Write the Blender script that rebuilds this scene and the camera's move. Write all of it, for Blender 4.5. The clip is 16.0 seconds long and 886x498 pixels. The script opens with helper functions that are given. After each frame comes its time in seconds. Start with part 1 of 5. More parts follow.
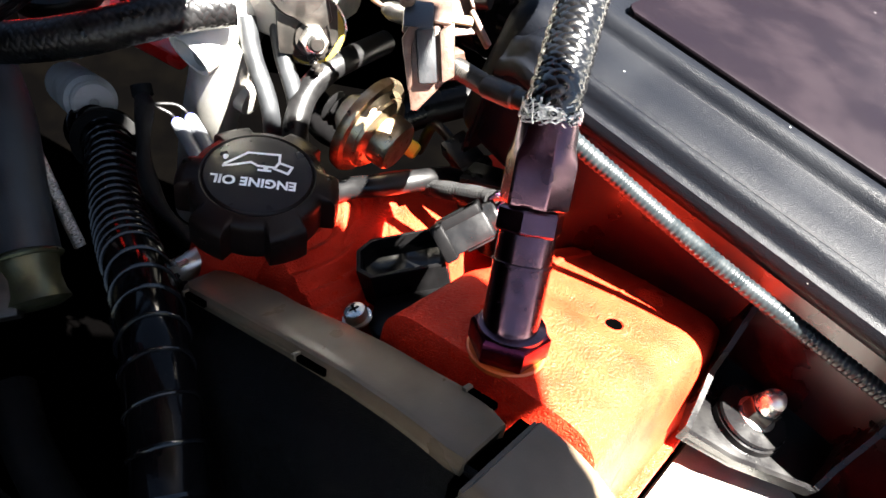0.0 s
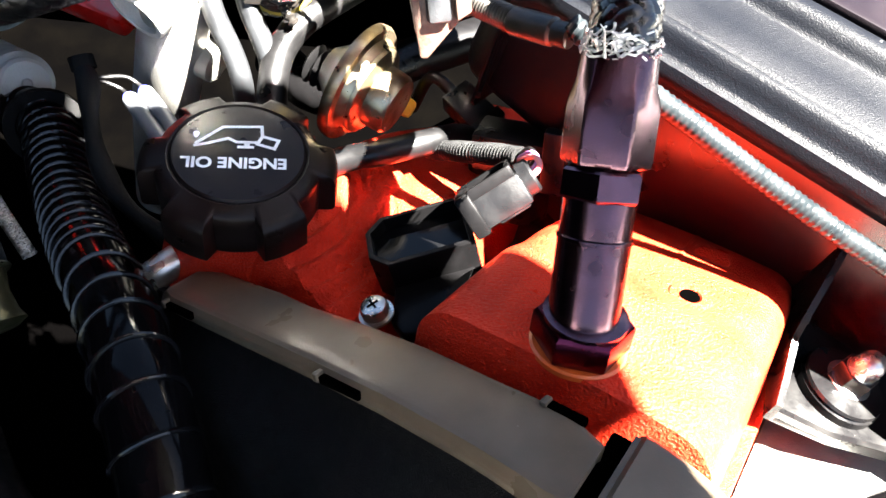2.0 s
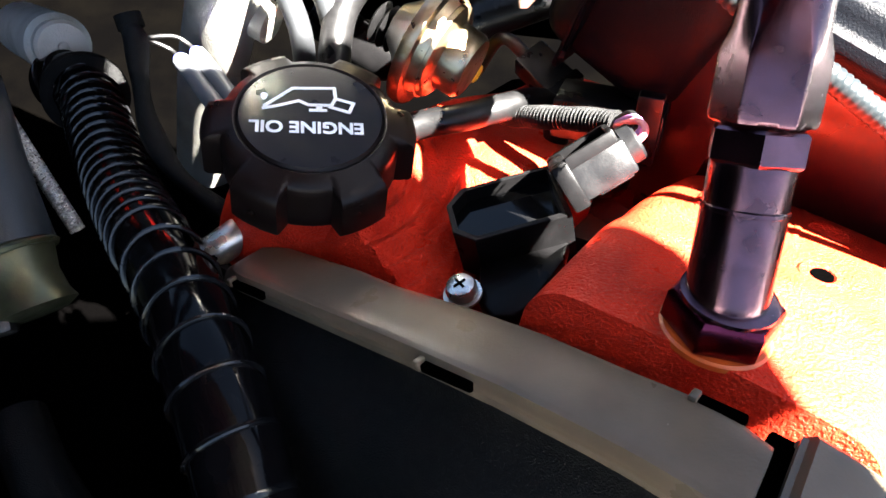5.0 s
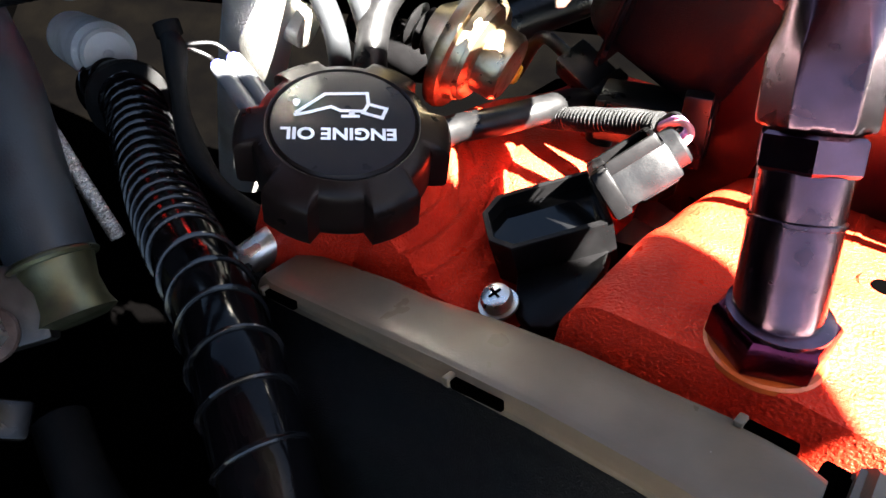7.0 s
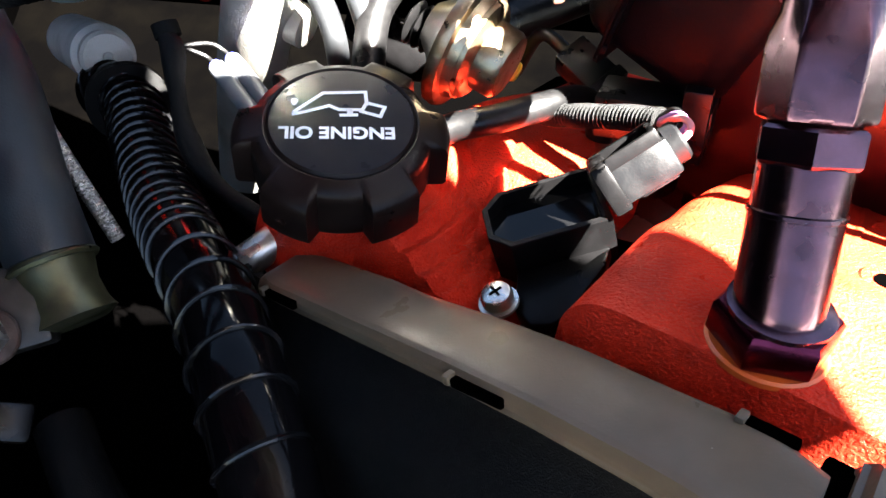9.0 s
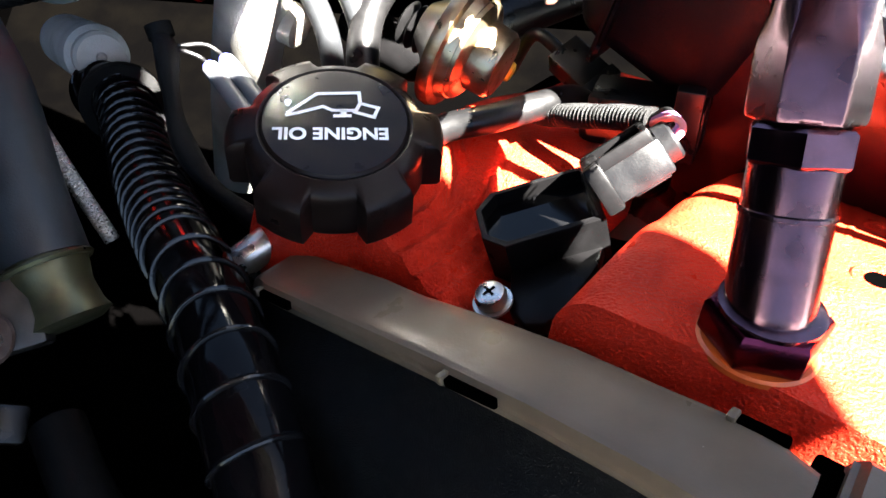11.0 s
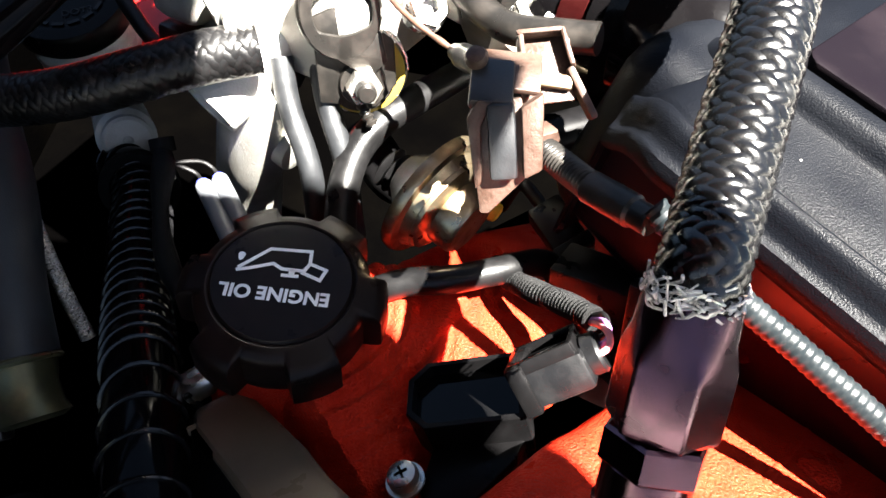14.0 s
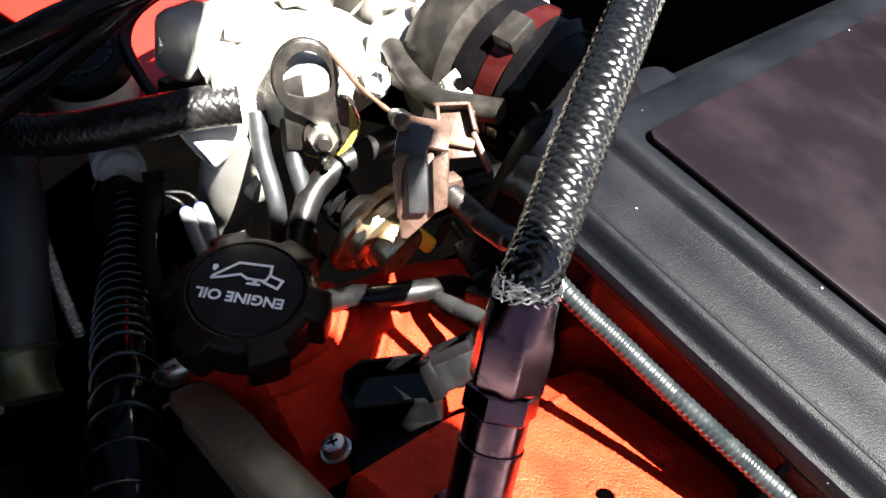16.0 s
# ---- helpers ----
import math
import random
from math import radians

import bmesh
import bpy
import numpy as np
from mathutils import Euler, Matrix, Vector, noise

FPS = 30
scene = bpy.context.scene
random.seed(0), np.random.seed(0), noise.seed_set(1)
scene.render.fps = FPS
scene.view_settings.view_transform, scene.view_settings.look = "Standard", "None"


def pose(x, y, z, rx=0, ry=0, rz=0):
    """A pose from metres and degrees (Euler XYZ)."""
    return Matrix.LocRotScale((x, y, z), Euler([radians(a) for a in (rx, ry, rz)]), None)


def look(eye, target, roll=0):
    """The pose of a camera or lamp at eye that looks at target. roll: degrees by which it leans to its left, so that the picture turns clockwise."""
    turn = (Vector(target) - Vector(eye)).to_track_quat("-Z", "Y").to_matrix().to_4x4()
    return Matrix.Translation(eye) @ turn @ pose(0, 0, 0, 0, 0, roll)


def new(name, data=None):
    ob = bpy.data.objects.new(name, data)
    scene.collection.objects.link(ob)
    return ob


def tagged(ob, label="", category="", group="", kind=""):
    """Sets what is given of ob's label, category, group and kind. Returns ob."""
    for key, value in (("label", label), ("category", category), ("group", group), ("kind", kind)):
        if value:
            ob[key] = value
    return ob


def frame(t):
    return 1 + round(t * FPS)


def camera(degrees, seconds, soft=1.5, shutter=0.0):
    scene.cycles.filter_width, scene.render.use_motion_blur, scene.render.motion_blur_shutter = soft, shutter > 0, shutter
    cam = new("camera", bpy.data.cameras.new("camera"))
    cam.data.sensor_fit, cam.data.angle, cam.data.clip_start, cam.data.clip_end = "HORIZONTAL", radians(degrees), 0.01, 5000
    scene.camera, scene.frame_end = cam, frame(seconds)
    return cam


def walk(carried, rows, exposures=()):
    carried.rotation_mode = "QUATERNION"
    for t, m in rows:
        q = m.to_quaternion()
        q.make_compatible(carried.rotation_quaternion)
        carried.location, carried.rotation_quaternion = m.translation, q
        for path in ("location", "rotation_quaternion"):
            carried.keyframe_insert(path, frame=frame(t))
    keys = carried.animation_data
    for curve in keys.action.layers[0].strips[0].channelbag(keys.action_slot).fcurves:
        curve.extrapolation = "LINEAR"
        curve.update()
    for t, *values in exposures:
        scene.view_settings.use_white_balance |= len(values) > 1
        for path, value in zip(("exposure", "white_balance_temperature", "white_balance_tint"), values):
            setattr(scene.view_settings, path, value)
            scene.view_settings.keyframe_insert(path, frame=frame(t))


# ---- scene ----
cam = camera(63.4, 16.0)
PATH = [
    (0, (0.051, -0.228, 0.236), (0.271, 1.064, -1.275), 16.5),
    (0.5, (0.036, -0.218, 0.23), (0.288, 1.059, -1.289), 15.8),
    (1, (0.024, -0.202, 0.213), (0.297, 1.046, -1.326), 15.3),
    (1.5, (0.027, -0.195, 0.198), (0.332, 1.008, -1.37), 15.6),
    (2, (0.033, -0.19, 0.198), (0.36, 1.007, -1.371), 15.6),
    (2.5, (0.047, -0.183, 0.191), (0.399, 0.99, -1.39), 16.2),
    (3, (0.049, -0.181, 0.195), (0.41, 0.973, -1.398), 15.6),
    (3.5, (0.027, -0.181, 0.187), (0.388, 0.96, -1.416), 16.6),
    (4, (0.009, -0.177, 0.185), (0.379, 0.958, -1.42), 16.5),
    (4.2, (0.009, -0.177, 0.182), (0.375, 0.962, -1.421), 16.6),
    (6.5, (0.013, -0.17, 0.171), (0.185, 0.983, -1.454), 10.4),
    (7, (0.015, -0.169, 0.171), (0.184, 0.978, -1.458), 10.1),
    (7.5, (0.016, -0.169, 0.171), (0.183, 0.982, -1.456), 9.6),
    (8, (0.015, -0.169, 0.17), (0.179, 0.98, -1.458), 9.6),
    (8.5, (0.016, -0.169, 0.17), (0.174, 0.98, -1.46), 9.2),
    (11, (0.017, -0.169, 0.171), (0.187, 0.975, -1.46), 9.4),
    (11.5, (0.033, -0.175, 0.181), (0.223, 0.988, -1.435), 9.2),
    (12, (0.04, -0.18, 0.197), (0.201, 1.003, -1.407), 7.7),
    (12.5, (0.054, -0.17, 0.206), (0.215, 1.029, -1.386), 8.2),
    (13, (0.061, -0.155, 0.213), (0.184, 1.065, -1.368), 10.0),
    (13.5, (0.061, -0.131, 0.212), (0.065, 1.078, -1.381), 10.2),
    (14, (0.056, -0.127, 0.208), (0.025, 1.054, -1.406), 8.8),
    (14.5, (0.051, -0.108, 0.201), (0.059, 1.075, -1.412), 9.6),
    (15, (0.057, -0.105, 0.202), (0.079, 1.087, -1.404), 10.2),
    (15.5, (0.062, -0.133, 0.226), (0.065, 1.106, -1.344), 10.8),
    (16, (0.076, -0.173, 0.256), (0.093, 1.124, -1.267), 12.9),
]
walk(cam, [(t, look(eye, target, roll)) for t, eye, target, roll in PATH], [(t, e, 6650, 9) for t, e in ((0, 5.1), (1.1, 5.1), (1.7, 5.85), (2.4, 5.75), (3, 4.95), (3.5, 5.6), (4, 6.0), (7, 6.1), (11, 6.1), (12, 5.9), (12.6, 5.0), (13.5, 4.6), (14.5, 4.65), (15.2, 4.4), (16, 4.15))])

# ---- light ----
world = bpy.data.worlds.new("sky")
scene.world = world
world.use_nodes = True
SUN_TO = Vector((0.42, -0.22, 1.0)).normalized()
sky = world.node_tree.nodes.new("ShaderNodeTexSky")
sky.sky_type, sky.sun_disc = "NISHITA", False
sky.sun_elevation = math.asin(SUN_TO.z)
sky.sun_rotation = math.atan2(SUN_TO.x, SUN_TO.y)
world.node_tree.links.new(sky.outputs[0], world.node_tree.nodes["Background"].inputs[0])
world.node_tree.nodes["Background"].inputs[1].default_value = 0.0085
sun = new("sun", bpy.data.lights.new("sun", "SUN"))
sun.data.energy, sun.data.angle, sun.data.color = 5.0, radians(0.5), (1.0, 0.97, 0.92)
sun.matrix_world = look(SUN_TO * 3, (0, 0, 0))


# ---- materials ----
def mat(name, base, rough=0.5, metal=0.0, other=None, mix_scale=60.0, mix_lo=0.45, mix_hi=0.65, grain=900.0, bump=0.15,
        bump_depth=0.0004, coat=0.0, rough_var=0.12, ior=1.5, transmission=0.0, specks=None, spec=0.5, detail=6.0):
    m = bpy.data.materials.new(name)
    m.use_nodes = True
    nt = m.node_tree
    n, link = nt.nodes, nt.links.new
    b = n["Principled BSDF"]
    tc = n.new("ShaderNodeTexCoord")
    big = n.new("ShaderNodeTexNoise")
    big.inputs["Scale"].default_value, big.inputs["Detail"].default_value = mix_scale, detail
    link(tc.outputs["Object"], big.inputs["Vector"])
    ramp = n.new("ShaderNodeMapRange")
    ramp.inputs[1].default_value, ramp.inputs[2].default_value = mix_lo, mix_hi
    link(big.outputs[0], ramp.inputs[0])
    mix = n.new("ShaderNodeMix")
    mix.data_type = "RGBA"
    mix.inputs[6].default_value = (*base, 1)
    mix.inputs[7].default_value = (*(other or [c * 0.8 for c in base]), 1)
    link(ramp.outputs[0], mix.inputs[0])
    colour = mix.outputs[2]
    fine = n.new("ShaderNodeTexNoise")
    fine.inputs["Scale"].default_value, fine.inputs["Detail"].default_value = grain, 4
    link(tc.outputs["Object"], fine.inputs["Vector"])
    if specks:
        dots = n.new("ShaderNodeTexVoronoi")
        dots.inputs["Scale"].default_value = specks[1]
        link(tc.outputs["Object"], dots.inputs["Vector"])
        cut = n.new("ShaderNodeMapRange")
        cut.inputs[1].default_value, cut.inputs[2].default_value = specks[2], specks[2] * 0.6
        link(dots.outputs["Distance"], cut.inputs[0])
        patch = n.new("ShaderNodeTexNoise")
        patch.inputs["Scale"].default_value = specks[1] * 0.35
        link(tc.outputs["Object"], patch.inputs["Vector"])
        gate = n.new("ShaderNodeMapRange")
        gate.inputs[1].default_value, gate.inputs[2].default_value = 0.58, 0.62
        link(patch.outputs[0], gate.inputs[0])
        both = n.new("ShaderNodeMath")
        both.operation = "MULTIPLY"
        link(cut.outputs[0], both.inputs[0])
        link(gate.outputs[0], both.inputs[1])
        mix2 = n.new("ShaderNodeMix")
        mix2.data_type = "RGBA"
        link(colour, mix2.inputs[6])
        mix2.inputs[7].default_value = (*specks[0], 1)
        link(both.outputs[0], mix2.inputs[0])
        colour = mix2.outputs[2]
    link(colour, b.inputs["Base Color"])
    rr = n.new("ShaderNodeMapRange")
    rr.inputs[3].default_value, rr.inputs[4].default_value = max(0.02, rough - rough_var), min(1, rough + rough_var)
    rr.inputs[1].default_value, rr.inputs[2].default_value = 0.3, 0.7
    link(big.outputs[0], rr.inputs[0])
    link(rr.outputs[0], b.inputs["Roughness"])
    b.inputs["Metallic"].default_value = metal
    b.inputs["Coat Weight"].default_value = coat
    b.inputs["Coat Roughness"].default_value = 0.08
    b.inputs["IOR"].default_value = ior
    b.inputs["Transmission Weight"].default_value = transmission
    b.inputs["Specular IOR Level"].default_value = spec
    if bump:
        bp = n.new("ShaderNodeBump")
        bp.inputs["Strength"].default_value, bp.inputs["Distance"].default_value = bump, bump_depth
        link(fine.outputs[0], bp.inputs["Height"])
        link(bp.outputs[0], b.inputs["Normal"])
    return m


RED = mat("red_wrinkle_paint", (0.54, 0.026, 0.0100), 0.34, 0, (0.43, 0.016, 0.006), 60, grain=1000, bump=1.0, bump_depth=0.0014, spec=0.10, rough_var=0.08)
# body red darkened so that its colour holds the shade
RED_BODY_SHADED = mat("red_body_paint_shaded", (0.017, 0.0008, 0.0009), 0.30, 0, (0.012, 0.0006, 0.0007), 20, bump=0.03, coat=0.10)
CAP_BLACK = mat("cap_black_plastic", (0.0070, 0.0042, 0.0035), 0.36, 0, (0.0090, 0.0055, 0.0047), 90, grain=1500, bump=0.06, specks=((0.10, 0.09, 0.08), 420, 0.05), spec=0.12)
PRINT = mat("white_print", (0.88, 0.88, 0.87), 0.5, bump=0.03)
COVER_TAN = mat("aged_grey_plastic", (0.105, 0.080, 0.053), 0.34, 0, (0.078, 0.058, 0.038), 38, 0.38, 0.64, grain=1200, bump=0.12, specks=((0.38, 0.35, 0.30), 200, 0.05), spec=0.22)
BLACK_PLASTIC = mat("black_plastic", (0.0022, 0.0021, 0.0022), 0.34, 0, (0.0034, 0.0032, 0.0034), 70, grain=1400, bump=0.10, spec=0.08)
BLACK_GLOSS = mat("glossy_black_plastic", (0.0018, 0.0016, 0.0018), 0.11, 0, (0.0028, 0.0026, 0.0028), 60, grain=900, bump=0.04, rough_var=0.05, spec=0.08)
GREY_PLUG = mat("worn_grey_connector_plastic", (0.0034, 0.0034, 0.0037), 0.34, 0, (0.006, 0.006, 0.0063), 120, grain=1500, bump=0.15, spec=0.20)
BOX_BLACK = mat("textured_black_polypropylene", (0.0018, 0.0021, 0.0030), 0.42, 0, (0.0025, 0.0029, 0.0040), 25, grain=1900, bump=0.5, bump_depth=0.0005, spec=0.065, specks=((0.35, 0.35, 0.33), 110, 0.045))
BOX_PANEL = mat("smooth_dark_lid_panel", (0.0026, 0.0018, 0.0026), 0.42, 0, (0.0042, 0.0028, 0.0038), 30, grain=1700, bump=0.14, spec=0.07, specks=((0.4, 0.38, 0.36), 95, 0.05))
RUBBER = mat("black_rubber", (0.0030, 0.0029, 0.0030), 0.36, 0, (0.0055, 0.0053, 0.0055), 80, grain=1100, bump=0.2, spec=0.24)
RUBBER_GREY = mat("greyed_rubber", (0.0085, 0.009, 0.010), 0.40, 0, (0.014, 0.015, 0.0165), 70, grain=1300, bump=0.25)
CONDUIT = mat("grey_cable_sheath", (0.0050, 0.0066, 0.0075), 0.36, 0, (0.0075, 0.0095, 0.0105), 120, grain=1200, bump=0.15, spec=0.22)
ANOD = mat("purple_black_anodised_aluminium", (0.080, 0.034, 0.050), 0.25, 1.0, (0.042, 0.017, 0.026), 140, grain=900, bump=0.06, rough_var=0.04, specks=((0.6, 0.55, 0.6), 380, 0.06))
ANOD_NUT = mat("wine_anodised_aluminium", (0.12, 0.018, 0.040), 0.22, 1.0, (0.08, 0.012, 0.026), 140, grain=900, bump=0.10, rough_var=0.06, specks=((0.5, 0.4, 0.4), 420, 0.06))
BRAID_DARK = mat("black_braid_core", (0.006, 0.006, 0.0065), 0.4, 0.0, (0.010, 0.010, 0.011), 250, grain=2600, bump=0.4, spec=0.3)
BRAID_LIGHT = mat("silver_braid_yarn", (0.0016, 0.0016, 0.0018), 0.22, 0.0, (0.0008, 0.0008, 0.0009), 300, grain=3000, bump=0.12, spec=0.55)
FRAY = mat("frayed_braid_ends", (0.55, 0.54, 0.52), 0.36, 0.3, (0.12, 0.118, 0.112), 400, grain=2000, bump=0.5)
CAST = mat("cast_aluminium", (0.33, 0.32, 0.295), 0.48, 0.45, (0.24, 0.23, 0.205), 40, grain=1000, bump=0.35, bump_depth=0.0006, specks=((0.18, 0.155, 0.12), 200, 0.06))
CAST_DULL = mat("dull_cast_aluminium", (0.50, 0.485, 0.455), 0.50, 0.15, (0.36, 0.345, 0.32), 45, grain=1000, bump=0.4, bump_depth=0.0006)
STEEL = mat("zinc_plated_steel", (0.56, 0.54, 0.50), 0.30, 0.9, (0.40, 0.37, 0.32), 110, grain=900, bump=0.12)
STEEL_DARK = mat("dark_oxidised_steel", (0.018, 0.0165, 0.015), 0.36, 0.6, (0.036, 0.031, 0.027), 90, grain=900, bump=0.15)
RUST = mat("rusty_plated_bracket", (0.062, 0.038, 0.029), 0.48, 0.3, (0.030, 0.014, 0.008), 170, 0.42, 0.62, grain=900, bump=0.4, bump_depth=0.0006, specks=((0.22, 0.17, 0.13), 260, 0.07))
RUST_CABLE = mat("rusty_steel_cable", (0.085, 0.042, 0.027), 0.55, 0.4, (0.04, 0.02, 0.014), 300, bump=0.3)
GOLD = mat("yellow_passivated_steel", (0.36, 0.29, 0.19), 0.36, 0.95, (0.17, 0.115, 0.06), 75, 0.40, 0.6, grain=800, bump=0.1)
YELLOW = mat("yellow_plastic", (0.85, 0.52, 0.03), 0.4, 0, (0.75, 0.42, 0.02), 90, bump=0.08)
YELLOW_PULLEY = mat("yellow_pulley_plastic", (0.34, 0.235, 0.030), 0.4, 0, (0.28, 0.18, 0.02), 110, bump=0.1)
WHITE_CONN = mat("white_connector_plastic", (0.10, 0.105, 0.115), 0.4, 0, (0.08, 0.085, 0.095), 120, bump=0.08)
BLUE_SEAL = mat("blue_seal_rubber", (0.03, 0.035, 0.25), 0.5, bump=0.1)
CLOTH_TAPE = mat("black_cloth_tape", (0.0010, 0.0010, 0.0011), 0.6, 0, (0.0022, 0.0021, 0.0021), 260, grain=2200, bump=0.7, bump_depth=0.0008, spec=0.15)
BRACKET_BLACK = mat("black_painted_steel", (0.0026, 0.0024, 0.0026), 0.30, 0, (0.0045, 0.0042, 0.004), 80, grain=800, bump=0.12, spec=0.20, specks=((0.3, 0.28, 0.26), 300, 0.05))
OLIVE = mat("olive_passivated_pipe_end", (0.075, 0.072, 0.036), 0.38, 0.7, (0.05, 0.045, 0.025), 100, bump=0.15)
# near black that puts deep shade into the colour: bay, gaps, holes, slots
SHADE_BLACK = mat("near_black_for_shade", (0.0002, 0.00018, 0.00018), 0.9, 0, (0.00035, 0.0003, 0.00025), 14, grain=300, bump=0.3, bump_depth=0.002, spec=0.0)
RESERVOIR = mat("translucent_reservoir_plastic", (0.34, 0.37, 0.36), 0.34, 0, (0.27, 0.30, 0.29), 40, bump=0.06)
GASKET = mat("orange_seal", (0.50, 0.085, 0.010), 0.45, 0, (0.40, 0.06, 0.008), 100, bump=0.1)
BRAID_WIRE = mat("stainless_braid", (0.52, 0.49, 0.45), 0.32, 0.8, (0.16, 0.15, 0.13), 900, grain=2500, bump=0.8, bump_depth=0.0008)
PINK_WIRE = mat("pink_wire_insulation", (0.60, 0.20, 0.22), 0.45, bump=0.05)
VIOLET_WIRE = mat("violet_wire_insulation", (0.30, 0.14, 0.38), 0.45, bump=0.05)
RIDGE = mat("glossy_wrap_edge", (0.004, 0.004, 0.0045), 0.13, 0, (0.009, 0.009, 0.0095), 200, bump=0.05, spec=0.32, rough_var=0.05)
HOSE_GREY = mat("dull_grey_rubber", (0.010, 0.012, 0.0145), 0.5, 0, (0.015, 0.018, 0.021), 60, grain=1300, bump=0.3, spec=0.3)
CONCRETE = mat("pale_concrete", (0.36, 0.34, 0.31), 0.85, 0, (0.28, 0.27, 0.25), 1.3, grain=40, bump=0.4, bump_depth=0.004)
# lit copy of the body red, beside the darkened one
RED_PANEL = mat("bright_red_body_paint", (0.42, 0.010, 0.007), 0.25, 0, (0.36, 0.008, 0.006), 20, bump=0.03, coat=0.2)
RESIN = mat("black_potting_resin", (0.002, 0.002, 0.0022), 0.07, 0, (0.003, 0.003, 0.003), 60, bump=0.02, spec=0.14, rough_var=0.03)
DARK_RED_BAND = mat("dark_red_tinted_band", (0.06, 0.009, 0.009), 0.18, 0.75, (0.09, 0.018, 0.016), 60, bump=0.05)

def turned_metal(m, along):
    """Fine lathe marks round an axis: they spread the gloss along it."""
    n = m.node_tree.nodes
    way = n.new("ShaderNodeCombineXYZ")
    for k in range(3):
        way.inputs[k].default_value = along[k]
    b = n["Principled BSDF"]
    b.inputs["Anisotropic"].default_value = 0.65
    b.inputs["Coat Weight"].default_value, b.inputs["Coat Roughness"].default_value, b.inputs["Coat IOR"].default_value = 0.30, 0.22, 1.6
    m.node_tree.links.new(way.outputs[0], n["Principled BSDF"].inputs["Tangent"])


turned_metal(ANOD, (0.0, 0.63, 0.775))

# ---- builders ----
origin = {}


def thing(name, loc, label, category, group="", kind=""):
    e = new(name)
    e.location = loc
    e.empty_display_size = 0.005
    origin[e] = Vector(loc)
    return tagged(e, label, category, group, kind)


def part(name, bm, material, parent=None, label="", smooth=True, loc=None):
    """Link a bmesh given in world metres as one mesh, under a thing or under a part."""
    me = bpy.data.meshes.new(name)
    o = origin[parent] if parent else Vector(loc or (0, 0, 0))
    bmesh.ops.recalc_face_normals(bm, faces=bm.faces)
    for v in bm.verts:
        v.co -= o
    for f in bm.faces:
        f.smooth = smooth
    bm.to_mesh(me)
    bm.free()
    me.materials.append(material)
    ob = new(name, me)
    origin[ob] = o
    if parent:
        ob.parent = parent
    else:
        ob.location = o
    if smooth:
        me.set_sharp_from_angle(angle=radians(38))
    if label:
        ob["label"] = label
    return ob


def solo(name, bm, material, label, category, group="", kind="", smooth=True, loc=None):
    """A thing that is one mesh."""
    bm.verts.ensure_lookup_table()
    if loc is None:
        vs = [v.co for v in bm.verts]
        loc = (sum(v.x for v in vs) / len(vs), sum(v.y for v in vs) / len(vs), min(v.z for v in vs))
    return tagged(part(name, bm, material, None, "", smooth, loc), label, category, group, kind)


def axes(origin_at, z, x=(1, 0, 0)):
    """A frame at a place with its z along z and its x as near x as can be."""
    z = Vector(z).normalized()
    x = Vector(x)
    x = (x - z * x.dot(z)).normalized()
    y = z.cross(x)
    return Matrix(((x.x, y.x, z.x, origin_at[0]), (x.y, y.y, z.y, origin_at[1]), (x.z, y.z, z.z, origin_at[2]), (0, 0, 0, 1)))


def lathe(bm, profile, m=Matrix(), segs=40, rim=None):
    """Turn (radius, height) pairs round z. rim(angle, i) may scale a radius."""
    rings = []
    for i, (r, h) in enumerate(profile):
        ring = []
        for k in range(segs):
            a = 2 * math.pi * k / segs
            q = r * (rim(a, i) if rim else 1)
            ring.append(bm.verts.new(m @ Vector((q * math.cos(a), q * math.sin(a), h))))
        rings.append(ring)
    for a, b in zip(rings, rings[1:]):
        for k in range(segs):
            bm.faces.new((a[k], a[(k + 1) % segs], b[(k + 1) % segs], b[k]))
    bm.faces.new(rings[0][::-1])
    bm.faces.new(rings[-1])
    return bm


def turned(profile, m=Matrix(), segs=40, rim=None):
    return lathe(bmesh.new(), profile, m, segs, rim)


def box(bm, m, size, bevel=0.0, segs=2):
    made = bmesh.ops.create_cube(bm, size=1, matrix=m @ Matrix.Diagonal((*size, 1)))
    if bevel:
        edges = list({e for v in made["verts"] for e in v.link_edges})
        bmesh.ops.bevel(bm, geom=edges, offset=bevel, segments=segs, profile=0.5, affect="EDGES")
    return bm


def block(m, size, bevel=0.001, segs=2):
    return box(bmesh.new(), m, size, bevel, segs)


def prism(points, m, depth, bevel=0.0, segs=2):
    """A flat outline in the xy plane of m, drawn out along its z."""
    bm = bmesh.new()
    low = [bm.verts.new((x, y, 0)) for x, y in points]
    f = bm.faces.new(low)
    up = bmesh.ops.extrude_face_region(bm, geom=[f])
    bmesh.ops.translate(bm, verts=[v for v in up["geom"] if isinstance(v, bmesh.types.BMVert)], vec=(0, 0, depth))
    if bevel:
        bmesh.ops.bevel(bm, geom=list(bm.edges), offset=bevel, segments=segs, profile=0.5, affect="EDGES")
    bmesh.ops.transform(bm, matrix=m, verts=bm.verts)
    return bm


def smooth_path(points, per=10):
    """Points of a Catmull-Rom curve through the given ones."""
    p = [Vector(q) for q in points]
    p = [p[0] * 2 - p[1], *p, p[-1] * 2 - p[-2]]
    out = []
    for a, b, c, d in zip(p, p[1:], p[2:], p[3:]):
        for k in range(per):
            t = k / per
            out.append(0.5 * (2 * b + (c - a) * t + (2 * a - 5 * b + 4 * c - d) * t * t + (3 * b - a - 3 * c + d) * t ** 3))
    out.append(p[-2])
    return out


